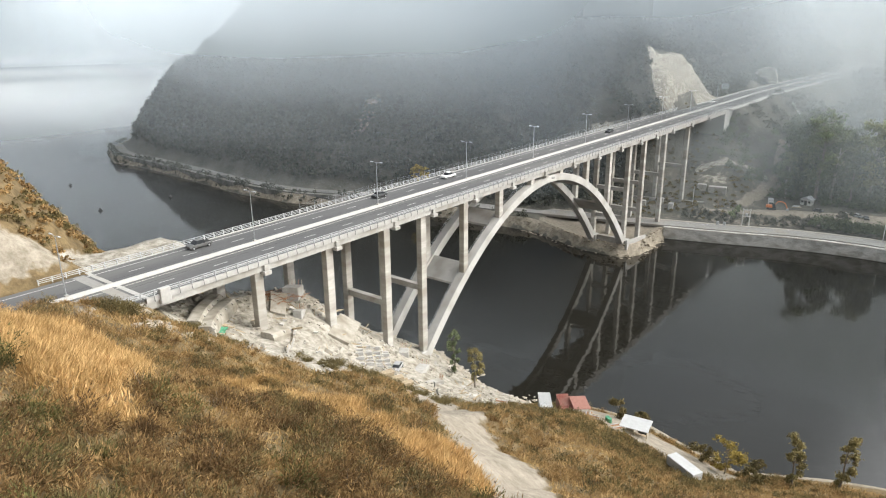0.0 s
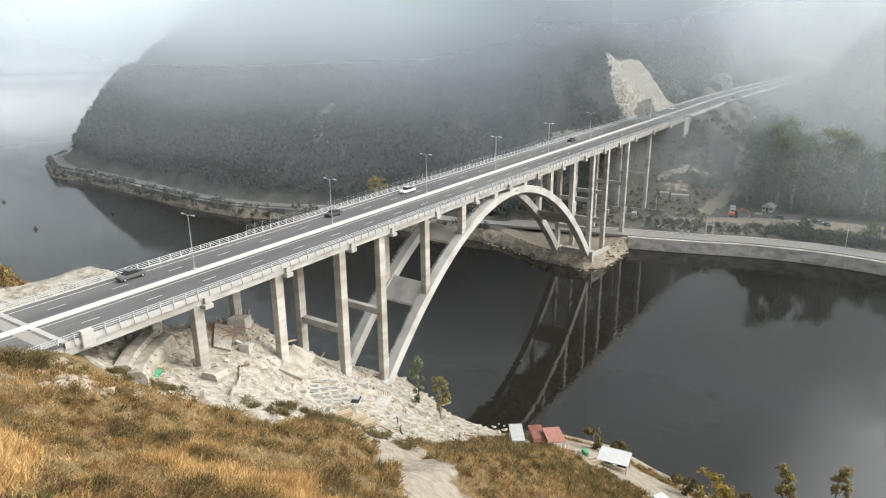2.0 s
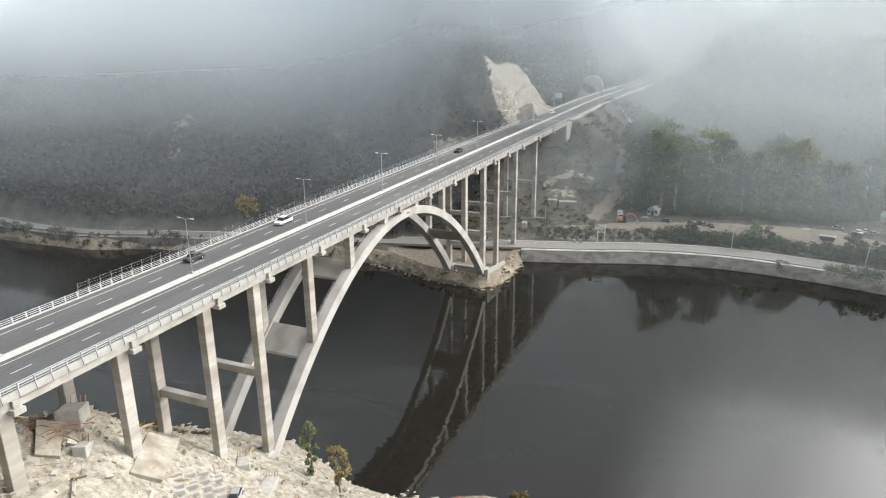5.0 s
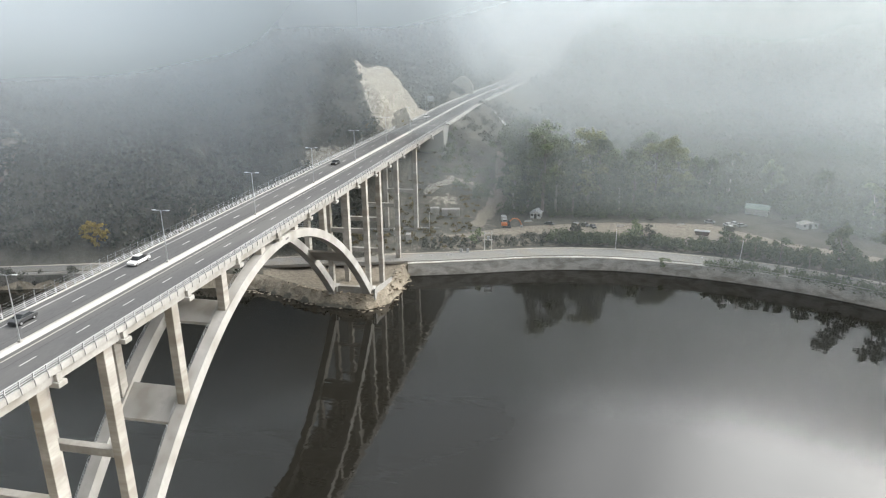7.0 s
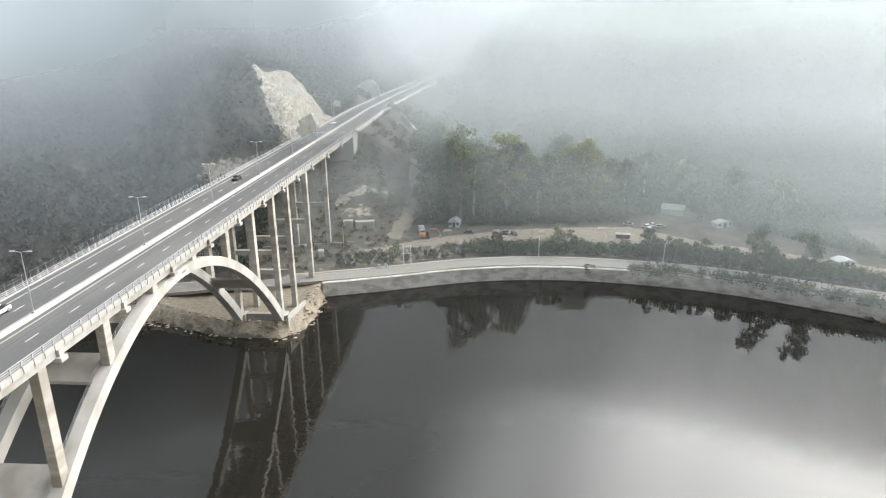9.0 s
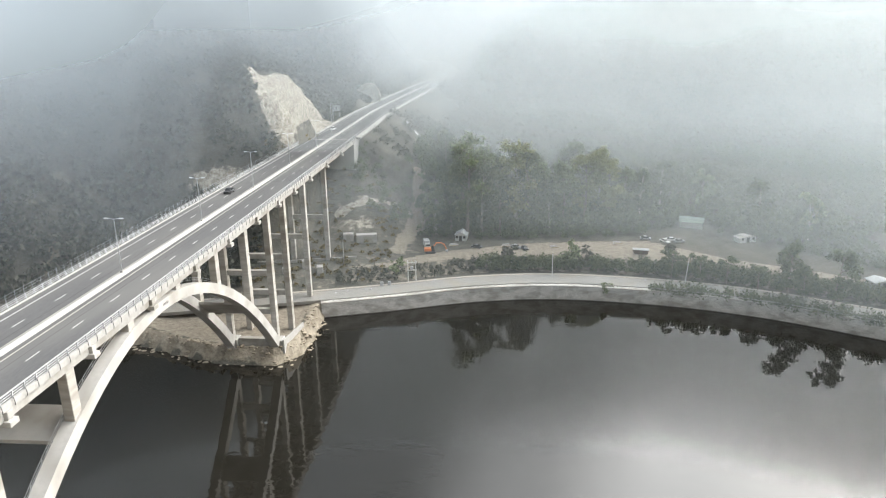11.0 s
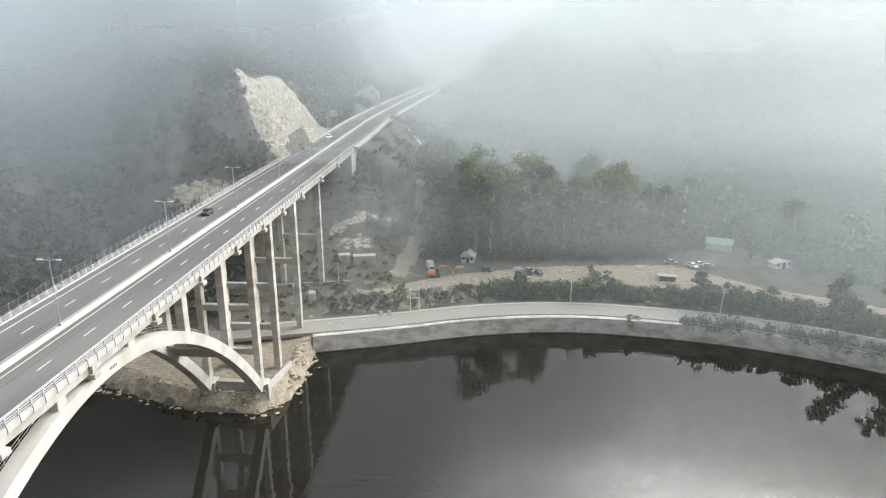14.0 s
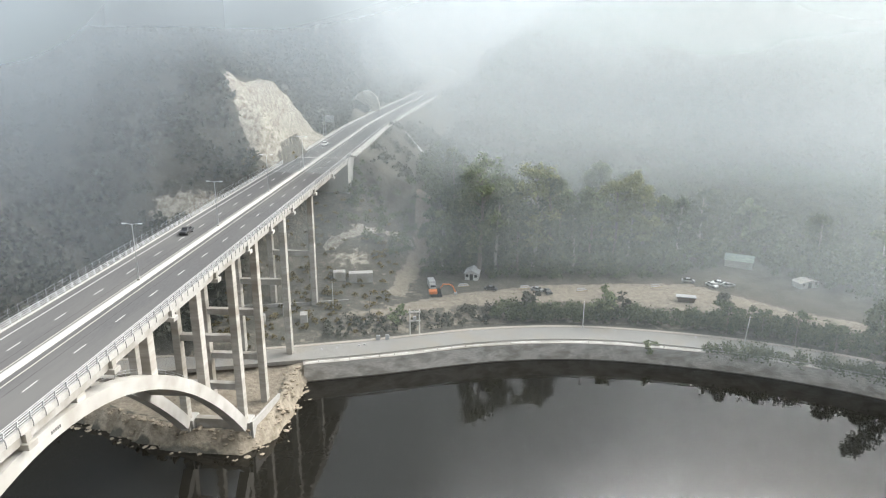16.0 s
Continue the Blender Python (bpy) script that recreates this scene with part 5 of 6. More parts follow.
terrace([(-95.0, 58.0), (-99.5, 61.4), (-106, 67.6), (-113.5, 75.6)][::-1], "upper curved sprayed-concrete terrace with anchor heads", 1.2)
terrace([(-91.5, 58.0), (-95.0, 60.2), (-104, 68.7), (-108.7, 74.8)][::-1], "lower curved sprayed-concrete terrace with anchor heads", 1.2)
terrace([(-94.2, 72.4), (-95.2, 74.4), (-97.2, 79.2)][::-1], "short sprayed-concrete bench with anchor heads", 0.8)
slab("broken_slab", "large tilted pale concrete slab beside a column", [(-94.8, 89.6, ground_z(-94.8, 89.6) + 0.7), (-92.2, 93.0, ground_z(-92.2, 93.0) + 0.9), (-98.6, 103.4, ground_z(-98.6, 103.4) + 2.4), (-101.6, 99.8, ground_z(-101.6, 99.8) + 2.2)], 2.4, M_BROKEN, "slab")
slab("broken_slab", "pale cracked slab leaning on the rubble", [gz(-104, 82, 0.5), gz(-101.5, 84, 0.6), gz(-106.5, 89.0, 1.6), gz(-109.2, 86.6, 1.4)], 1.2, M_BROKEN, "slab")
slab("broken_slab", "thin flat concrete slab on the site track", [gz(-77.5, 83.5, 0.2), gz(-75.0, 85.0, 0.2), gz(-79.5, 91.5, 0.3), gz(-82.0, 90.0, 0.3)], 0.5, M_BROKEN, "slab")
for x, y, a, sx, sy, sz, up in ((-107.3, 91.2, 35, 3.6, 5.0, 3.2, 1.0), (-88.5, 112.5, 20, 2.6, 6.0, 1.8, 0.4), (-80.5, 108, -15, 1.6, 4.0, 1.6, 0.3), (-95.5, 114.5, 40, 2.4, 4.0, 1.8, 0.5), (-101.2, 87.5, 30, 2.0, 3.0, 2.2, 0.4)):
    blk = thing("concrete_footing", "cast concrete footing block half buried in rubble", "footing", "footings", gz(x, y, up), a)
    bm = box_bm(-sx / 2, sx / 2, -sy / 2, sy / 2, -sz / 2, sz / 2, 0.1)
    for v in bm.verts:
        if v.co.z > 0 and v.co.y > 0:
            v.co.z -= 0.35 * sz
    part("block", bm, M_CONCRETE, blk)
    for i in range(5):
        part("starter_bar", tube_bm([(sx * (i / 5 - 0.4), sy * 0.4, 0.1 * sz), (sx * (i / 5 - 0.4) + 0.1, sy * 0.45, 0.1 * sz + 1.4)], 0.06, 5), M_RUST if i % 2 else M_TIMBER, blk)
# columns of small concrete panels, like ladders on the slope
for row in range(4):
    for k in range(6):
        x, y = -94.2 + 1.45 * k + 0.55 * row, 97.4 - 1.3 * k + 2.3 * row
        pan = thing("formwork_panel", "pale precast panel lying in a row on the slope", "panel", "panel rows", gz(x, y, 0.22), 48)
        part("panel", box_bm(-0.75, 0.75, -0.5, 0.5, -0.3, 0.10, 0.03), M_CONCRETE, pan)
        part("rib", box_bm(-0.9, 0.9, -0.68, -0.52, -0.3, 0.42, 0.02), M_BARRIER, pan)
for k in range(3):
    st = thing("timber_stack", "stack of weathered timber beams on the rubble", "timber", "timber stacks", gz(-76.6 + 1.7 * k, 87.2 + 0.9 * k, 0.1), -28)
    for i in range(9):
        part("beam", box_bm(-0.7 + 0.45 * (i % 3), -0.32 + 0.45 * (i % 3), -1.8, 1.8, 0.05 + 0.3 * (i // 3), 0.3 + 0.3 * (i // 3), 0.03), M_TIMBER, st)
# a wooden chute running down the fan, and loose poles about the terraces
chute = thing("timber_chute", "weathered timber chute lying down the rubble fan", "chute")
run = fine_run([(-97.2, 82.6), (-91, 76.4), (-85.2, 70.6)], 2.2)
path = [(x, y, ground_z(x, y) + 0.25, 0.707, -0.707) for x, y in run]
for u in (-0.8, 0.0, 0.8):
    part("runner", sweep_bm([(u - 0.09, 0), (u + 0.09, 0), (u + 0.09, 0.3), (u - 0.09, 0.3)], path), M_TIMBER, chute)
for x, y, z, ax, ay in path:
    part("sleeper", sweep_bm([(-1.1, -0.35), (1.1, -0.35), (1.1, 0.02), (-1.1, 0.02)], [(x, y, z, ax, ay), (x + 0.25, y + 0.25, z, ax, ay)]), M_COLUMN, chute)
tarp = thing("green_tarpaulin", "crumpled green tarpaulin beside the terraces", "tarpaulin", "", gz(-96.0, 64.6, 0.3), 40)
bm = bmesh.new()
bmesh.ops.create_grid(bm, x_segments=7, y_segments=9, size=1.0)
rr = random.Random(12)
for v in bm.verts:
    v.co = Vector((v.co.x * 1.0, v.co.y * 1.9, rr.uniform(0, 0.35)))
bmesh.ops.solidify(bm, geom=bm.faces[:], thickness=0.04)
part("sheet", bm, material("green_site_tarpaulin", (0.05, 0.20, 0.11), (0.10, 0.32, 0.19), 3.0, 0.6, 0.2), tarp)
rr = random.Random(14)
for i in range(26):
    q = rr.random()
    x, y = (-93.0 - 13 * q + rr.uniform(-1.5, 1.5), 61.0 + 13 * q + rr.uniform(-1.5, 1.5)) if i < 16 else (rr.uniform(-108, -84), rr.uniform(86, 120))
    ln, a = rr.uniform(1.2, 2.6), rr.uniform(0, 3.14)
    p, q_ = (x - ln * math.cos(a), y - ln * math.sin(a)), (x + ln * math.cos(a), y + ln * math.sin(a))
    pole = thing("loose_pole", "loose weathered timber pole on the rubble", "pole", "loose timber poles")
    part("shaft", tube_bm([gz(*p, 0.12), gz(*q_, 0.45)], 0.09, 6), M_TIMBER, pole)
bars = thing("rebar_heap", "rust-brown heap of bent reinforcing bars", "rebar", "", gz(-106.2, 87.2, 0.7))
rr = random.Random(9)
for i in range(40):
    a = rr.uniform(0, 6.28)
    p = Vector((rr.uniform(-3.5, 3.5), rr.uniform(-2.5, 2.5), rr.uniform(0, 0.7)))
    part("bar", tube_bm([p, p + Vector((math.cos(a), math.sin(a), 0.35)) * 1.3, p + Vector((math.cos(a + 0.3), math.sin(a + 0.3), 0.1)) * 2.6], 0.05, 4), M_RUST, bars)
hose = thing("black_hose", "black hose snaking down the rubble slope", "hose")
part("hose_run", tube_bm([gz(x, y, 0.15) for x, y in ((-81.5, 108), (-79.5, 106.5), (-77.5, 104), (-74.8, 101.8), (-73, 99), (-71.2, 97), (-69, 94.5))], 0.16, 6), M_TYRE, hose)
make_car("car", "dusty silver car parked on the rubble track", M_CAR["silver"], gz(-87.0, 102.4, 0.0), 25, False, "parked cars")

# ---- lakeside huts ----
M_SHEET = material("white_sheet_metal", (0.38, 0.385, 0.385), (0.47, 0.475, 0.475), 1.5, 0.5, 0.05)
M_REDSHEET = material("dull_red_sheet_metal", (0.18, 0.055, 0.042), (0.27, 0.10, 0.08), 1.5, 0.6, 0.1, (0.26, 0.14, 0.11), 0.6)
M_DARK = material("dark_doorway", (0.03, 0.03, 0.03), (0.05, 0.05, 0.05), 2.0, 0.8, 0.0)


def make_cabin(name, label, at, rz, sx, sy, sz, mat, group="", windows=1):
    hut = thing(name, label, "cabin", group, at, rz)
    part("wall_box", box_bm(-sx / 2, sx / 2, -sy / 2, sy / 2, -0.4, sz, 0.05), mat, hut)
    bm = bmesh.new()
    n_ = int(sy / 0.3)
    add_box(bm, -sx / 2 - 0.12, sx / 2 + 0.12, -sy / 2 - 0.12, sy / 2 + 0.12, sz, sz + 0.1)
    for i in range(n_):
        y = -sy / 2 + sy * (i + 0.5) / n_
        add_box(bm, -sx / 2 - 0.1, sx / 2 + 0.1, y - 0.05, y + 0.05, sz + 0.1, sz + 0.15)
    part("roof", bm, mat, hut)
    part("door", box_bm(-0.45, 0.45, -sy / 2 - 0.05, -sy / 2, 0.0, 2.0), M_DARK, hut)
    for k in range(windows):
        part("window", box_bm(sx / 2, sx / 2 + 0.04, -sy / 4 + k * 1.6 - 0.5, -sy / 4 + k * 1.6 + 0.5, 1.0, 1.8), M_GLASS, hut)
    return hut


make_cabin("site_cabin", "small white site cabin on the lake bank", gz(-58.2, 119.2), 35, 2.5, 6.0, 2.6, M_SHEET, "site cabins")
make_cabin("site_cabin", "dull red container cabin on the lake bank", gz(-54.0, 120.4), 40, 2.5, 6.0, 2.5, M_REDSHEET, "site cabins")
shed = thing("open_shed", "open shed with faded red sheet roof", "shed", "", gz(-50.5, 120.6), 40)
for sx in (-1.5, 1.5):
    for sy in (-2.3, 2.3):
        part("post", box_bm(sx - 0.07, sx + 0.07, sy - 0.07, sy + 0.07, -0.3, 2.4), M_TIMBER, shed)
part("roof", box_bm(-1.8, 1.8, -2.7, 2.7, 2.4, 2.52, 0.02), material("faded_red_roof", (0.24, 0.105, 0.082), (0.33, 0.17, 0.135), 1.5, 0.6, 0.1), shed)
shed = thing("open_shed", "open work shed with white sheet roof", "shed", "", gz(-38.4, 122.6), 8)
for sx in (-2.7, 0, 2.7):
    for sy in (-1.8, 1.8):
        part("post", box_bm(sx - 0.08, sx + 0.08, sy - 0.08, sy + 0.08, -0.4, 2.5 + 0.12 * sy), M_TIMBER, shed)
bm = box_bm(-3.0, 3.0, -2.1, 2.1, 2.6, 2.72, 0.02)
for v in bm.verts:
    v.co.z += 0.12 * v.co.y
part("roof", bm, M_SHEET, shed)
part("bench", box_bm(-2.4, 2.4, -1.2, -0.5, 0.75, 0.85), M_TIMBER, shed)
part("crate", box_bm(-2.0, -0.6, 0.2, 1.2, 0, 0.9, 0.03), M_TIMBER, shed)
part("crate", box_bm(0.6, 2.2, 0.1, 1.3, 0, 1.1, 0.03), M_DARK, shed)
truck = thing("box_trailer", "long white box trailer on the lakeside track", "trailer", "", gz(-22.6, 104.4, 0.1), 62)
part("box", box_bm(-1.1, 1.1, -3.2, 3.2, 0.75, 2.5, 0.06), M_SHEET, truck)
part("chassis", box_bm(-0.9, 0.9, -3.1, 3.1, 0.5, 0.75), M_DARK, truck)
for y in (-2.3, 1.3, 2.3):
    for x in (-0.95, 0.95):
        bm = bmesh.new()
        bmesh.ops.create_cone(bm, cap_ends=True, segments=14, radius1=0.45, radius2=0.45, depth=0.28, matrix=pose(x, y, 0.42, 0, 90, 0))
        part("wheel", bm, M_TYRE, truck)
M_GREEN = material("green_tarpaulin", (0.05, 0.20, 0.11), (0.10, 0.32, 0.19), 3.0, 0.6, 0.2)
for x, y in ((-44.5, 122.0), (-43.7, 121.2)):
    drum = thing("green_drum", "green plastic drum by the lake", "drum", "green drums", gz(x, y, 0.0))
    bm = bmesh.new()
    bmesh.ops.create_cone(bm, cap_ends=True, segments=16, radius1=0.5, radius2=0.5, depth=1.1, matrix=pose(0, 0, 0.5))
    bmesh.ops.bevel(bm, geom=bm.edges[:], offset=0.04, segments=1, affect="EDGES")
    part("barrel", bm, M_GREEN, drum)
for i, (x, y, a, ln) in enumerate(((-66, 113, 20, 4), (-64.5, 112, 60, 3.5), (-68.5, 114.5, -30, 3), (-41.5, 119, 50, 3), (-46, 117.5, 10, 3.2), (-62.5, 114.5, 80, 3.4), (-47.5, 119.5, 120, 2.4))):
    pk = thing("scrap_pile", "small pile of boards and scrap steel", "scrap", "scrap piles", gz(x, y, 0.05), a)
    for k in range(6):
        part("board", box_bm(-ln / 2 + 0.2 * k, ln / 2 - 0.1 * k, -0.8 + 0.28 * k, -0.6 + 0.28 * k, 0.06 * k, 0.12 + 0.06 * k), (M_TIMBER, M_RUST, M_SHEET)[(i + k) % 3], pk)

# rocks along the shores
ROCK = []
for i in range(4):
    bm = bmesh.new()
    bmesh.ops.create_icosphere(bm, subdivisions=1, radius=0.5)
    rr = random.Random(300 + i)
    for v in bm.verts:
        v.co *= rr.uniform(0.7, 1.25)
        v.co.z *= 0.7
    me = bpy.data.meshes.new("rock")
    bm.to_mesh(me)
    bm.free()
    ROCK.append(np.array([v.co[:] for v in me.vertices]))
    ROCK_F = np.array([p.vertices[:] for p in me.polygons])


def rocks(run, n, width, size, label, mat, seed):
    r = np.random.RandomState(seed)
    pts = np.array(fine_run(run, 1.0))
    v, f = [], []
    for k in range(n):
        p = pts[r.randint(len(pts))] + r.normal(0, width, 2)
        z = ground_z(p[0], p[1])
        s = size * (0.4 + r.random() ** 2 * 1.4)
        a = r.uniform(0, 6.28)
        q = ROCK[r.randint(4)] * s * np.array([1.2, 1, 0.9])
        q = np.stack([q[:, 0] * np.cos(a) - q[:, 1] * np.sin(a), q[:, 0] * np.sin(a) + q[:, 1] * np.cos(a), q[:, 2]], 1)
        f.append(ROCK_F + sum(len(t) for t in v))
        v.append(q + np.array([p[0], p[1], max(z, -0.2)]))
    return stuff("shore_rocks", np.concatenate(v), np.concatenate(f), mat, label, "rocks")


M_ROCK = material("shore_rock", (0.21, 0.175, 0.13), (0.40, 0.35, 0.28), 1.2, 0.95, 0.4, vary=0.2)
rocks([(-150, 261), (-130, 256), (-116, 251.5), (-98, 250), (-92.5, 257), (-91.6, 267), (-93, 284)], 420, 1.3, 0.9, "tumbled pale rocks round the edge of the spit", M_ROCK, 1)
rocks([(-131, 136), (-105, 140), (-83, 131.5), (-68, 132)], 260, 1.5, 0.9, "broken stone along the rubble shore", M_BROKEN, 2)
rocks([(-92, 47), (-84, 44), (-78, 43), (-74, 42)], 80, 1.6, 1.3, "weathered rock outcrop beside the road", M_ROCK, 3)

# ---- yard on the far bank ----
M_PLASTER = material("white_plaster", (0.46, 0.455, 0.435), (0.58, 0.575, 0.555), 1.2, 0.9, 0.1)
M_TIN = material("pale_tin_roof", (0.42, 0.44, 0.44), (0.56, 0.58, 0.58), 1.5, 0.5, 0.1)


def make_house(label, at, rz, sx, sy, wall_h, roof_h, roof_mat=M_TIN):
    hs = thing("house", label, "house", "", at, rz)
    part("wall", box_bm(-sx / 2, sx / 2, -sy / 2, sy / 2, -1.0, wall_h, 0.04), M_PLASTER, hs)
    bm = bmesh.new()
    rows = []
    for y in (-sy / 2 - 0.3, sy / 2 + 0.3):
        rows.append([bm.verts.new(p) for p in ((-sx / 2 - 0.4, y, wall_h - 0.1), (0, y, wall_h + roof_h), (sx / 2 + 0.4, y, wall_h - 0.1), (0, y, wall_h + roof_h - 0.25))])
    for i in range(4):
        j = (i + 1) % 4
        bm.faces.new((rows[0][i], rows[0][j], rows[1][j], rows[1][i]))
    bm.faces.new(rows[0])
    bm.faces.new(rows[1][::-1])
    bmesh.ops.recalc_face_normals(bm, faces=bm.faces)
    part("roof", bm, roof_mat, hs)
    for y in (-sy / 2 + 0.02, sy / 2 - 0.02):
        bm = bmesh.new()
        bm.faces.new([bm.verts.new(p) for p in ((-sx / 2, y, wall_h), (sx / 2, y, wall_h), (0, y, wall_h + roof_h - 0.2))])
        bmesh.ops.solidify(bm, geom=bm.faces[:], thickness=0.1)
        part("gable", bm, M_PLASTER, hs)
    part("door", box_bm(-0.6, 0.6, -sy / 2 - 0.06, -sy / 2, -0.2, 2.1), M_DARK, hs)
    for x in (-sx / 3, sx / 3):
        part("window", box_bm(x - 0.5, x + 0.5, -sy / 2 - 0.05, -sy / 2, 1.0, 2.0), M_GLASS, hs)
    return hs


make_house("small white gabled house at the wood's edge", gz(-49.0, 349.0), -8, 4.6, 5.4, 2.4, 1.3)
make_house("low shed with faded green tin roof and white gable", gz(49.0, 368.0), 68, 6.0, 9.5, 2.6, 1.7, material("faded_green_tin", (0.16, 0.22, 0.19), (0.27, 0.33, 0.29), 1.5, 0.55, 0.1))
make_house("low ruined white outbuilding in the mist", gz(65.0, 349.0), 20, 7.5, 4.0, 2.1, 0.7, M_COLUMN)
make_house("small pale hut near the lake road", gz(92.0, 300.0), 10, 6.0, 5.0, 2.4, 0.8)
digger = thing("excavator", "orange tracked excavator standing in the yard", "excavator", "", gz(-60.5, 331.5), 100)
for x in (-1.2, 1.2):
    part("track", profile_bm([(-1.9, 0.25), (-1.6, 0.0), (1.6, 0.0), (1.9, 0.25), (1.9, 0.6), (1.6, 0.85), (-1.6, 0.85), (-1.9, 0.6)], 0.3), M_DARK, digger).location.x = x
part("undercarriage", box_bm(-0.9, 0.9, -1.0, 1.0, 0.4, 1.0, 0.05), M_DARK, digger)
part("engine_deck", box_bm(-1.3, 1.3, -0.3, 2.4, 1.0, 2.0, 0.1), M_CAR["orange"], digger)
part("cab", profile_bm([(-1.6, 1.0), (-1.3, 2.8), (-0.2, 2.8), (-0.1, 1.0)], 0.55), M_GLASS, digger).location.x = -0.7
part("boom", tube_bm([(0.3, -0.6, 1.6), (0.3, -2.4, 3.9), (0.3, -4.4, 3.8), (0.3, -5.6, 3.0)], 0.3, 6, 0.2), M_CAR["orange"], digger)
part("stick", tube_bm([(0.3, -5.4, 3.3), (0.3, -6.4, 1.0)], 0.2, 6), M_CAR["orange"], digger)
part("bucket", box_bm(-0.3, 0.9, -6.9, -6.0, 0.1, 1.0, 0.12), M_STEEL, digger)
van = thing("box_van", "white box van behind the excavator", "van", "", gz(-62.5, 338.0), 15)
part("box", box_bm(-1.1, 1.1, -1.0, 3.0, 0.7, 3.0, 0.06), M_SHEET, van)
part("cab", profile_bm([(-2.6, 0.5), (-2.5, 1.3), (-2.0, 2.2), (-1.0, 2.3), (-1.0, 0.5)], 1.0), M_SHEET, van)
part("windscreen", box_bm(-0.85, 0.85, -2.5, -2.35, 1.35, 2.0), M_GLASS, van)
for x in (-0.95, 0.95):
    for y in (-1.8, 2.0):
        bm = bmesh.new()
        bmesh.ops.create_cone(bm, cap_ends=True, segments=12, radius1=0.42, radius2=0.42, depth=0.26, matrix=pose(x, y, 0.42, 0, 90, 0))
        part("wheel", bm, M_TYRE, van)
skip = thing("waste_skip", "dark rusty waste skip in the yard", "skip", "", gz(20.7, 333.0), 80)
bm = box_bm(-1.2, 1.2, -3.0, 3.0, 0.1, 1.8)
for v in bm.verts:
    if v.co.z < 1:
        v.co.y *= 0.8
part("hopper", bm, material("rusty_dark_steel", (0.05, 0.04, 0.035), (0.12, 0.08, 0.06), 2.0, 0.8, 0.1), skip)
part("rim", box_bm(-1.3, 1.3, -3.1, 3.1, 1.75, 1.9), M_STEEL, skip)
for x, y, a, p in ((33, 346.5, 30, "white"), (36, 348.5, 70, "white"), (38.5, 346.5, 110, "silver"), (-23.6, 337, 20, "charcoal"), (-42.5, 338, 75, "charcoal"), (26, 350, 80, "silver"), (-27, 338.5, 60, "silver")):
    make_car("car", {"white": "white car parked in the yard", "silver": "silver car parked in the yard", "charcoal": "dark car parked in the yard"}[p], M_CAR[p], gz(x, y), a, False, "cars in the yard")
for x, y in ((-31, 341), (-12, 340), (13.6, 345), (-52, 341)):
    pk = thing("scrap_pile", "grey pile of scrap and boards in the yard", "scrap", "scrap piles", gz(x, y, 0.05), 20)
    for k in range(6):
        part("board", box_bm(-2.2 + 0.2 * k, 2.0 - 0.1 * k, -0.9 + 0.3 * k, -0.65 + 0.3 * k, 0.08 * k, 0.2 + 0.08 * k), (M_TIMBER, M_SHEET, M_STEEL)[k % 3], pk)

# transformer stand, poles and cabinets beside the old road
M_POLE = material("pale_concrete_pole", (0.50, 0.49, 0.46), (0.64, 0.62, 0.58), 2.0, 0.85, 0.1)
tf = thing("transformer_frame", "two pale poles carrying a small transformer", "transformer", "", gz(-65.0, 306.5), 10)
for x in (-1.4, 1.4):
    part("pole", tube_bm([(x, 0, -0.5), (x, 0, 8.2)], 0.2, 7, 0.14), M_POLE, tf)
for z in (4.4, 7.2):
    part("crossbeam", box_bm(-1.8, 1.8, -0.16, 0.16, z, z + 0.3), M_POLE, tf)
part("transformer_can", box_bm(-0.5, 0.5, -0.35, 0.35, 4.7, 5.9, 0.08), M_STEEL, tf)
for x in (-1.4, 0, 1.4):
    part("insulator", tube_bm([(x, 0, 7.5), (x, 0, 8.0)], 0.09, 6), M_SHEET, tf)
for x, y, lean in ((-14.5, 315.0, 0), (31.0, 307.5, 4), (-92, 318, 0)):
    pl = thing("utility_pole", "pale concrete utility pole beside the old road", "pole", "utility poles", gz(x, y))
    pl.matrix_basis = pose(*gz(x, y), 0, lean, 0)
    part("shaft", tube_bm([(0, 0, -0.5), (0, 0, 9.0)], 0.17, 7, 0.11), M_POLE, pl)
    part("crossarm", box_bm(-0.8, 0.8, -0.06, 0.06, 8.5, 8.65), M_TIMBER, pl)
for x, y in ((-72.6, 302.3), (-75.2, 301.6)):
    cb = thing("roadside_cabinet", "small white cabinet beside the old road", "cabinet", "roadside cabinets", gz(x, y))
    part("case", box_bm(-0.55, 0.55, -0.3, 0.3, 0, 1.6, 0.04), M_SHEET, cb)
    part("door", box_bm(-0.45, 0.45, -0.33, -0.3, 0.2, 1.5), M_LAMP, cb)
for x, y in ((-90, 294), (-86, 295.4), (-80, 297.2), (-78.6, 298), (-48.3, 310), (-5.1, 313.6), (-57, 307.8), (18, 310.5)):
    bl = thing("roadside_marker", "small white marker block at the road edge", "marker", "roadside markers", gz(x, y))
    bm = box_bm(-0.3, 0.3, -0.3, 0.3, -0.1, 0.6, 0.06)
    part("block", bm, M_SHEET, bl)
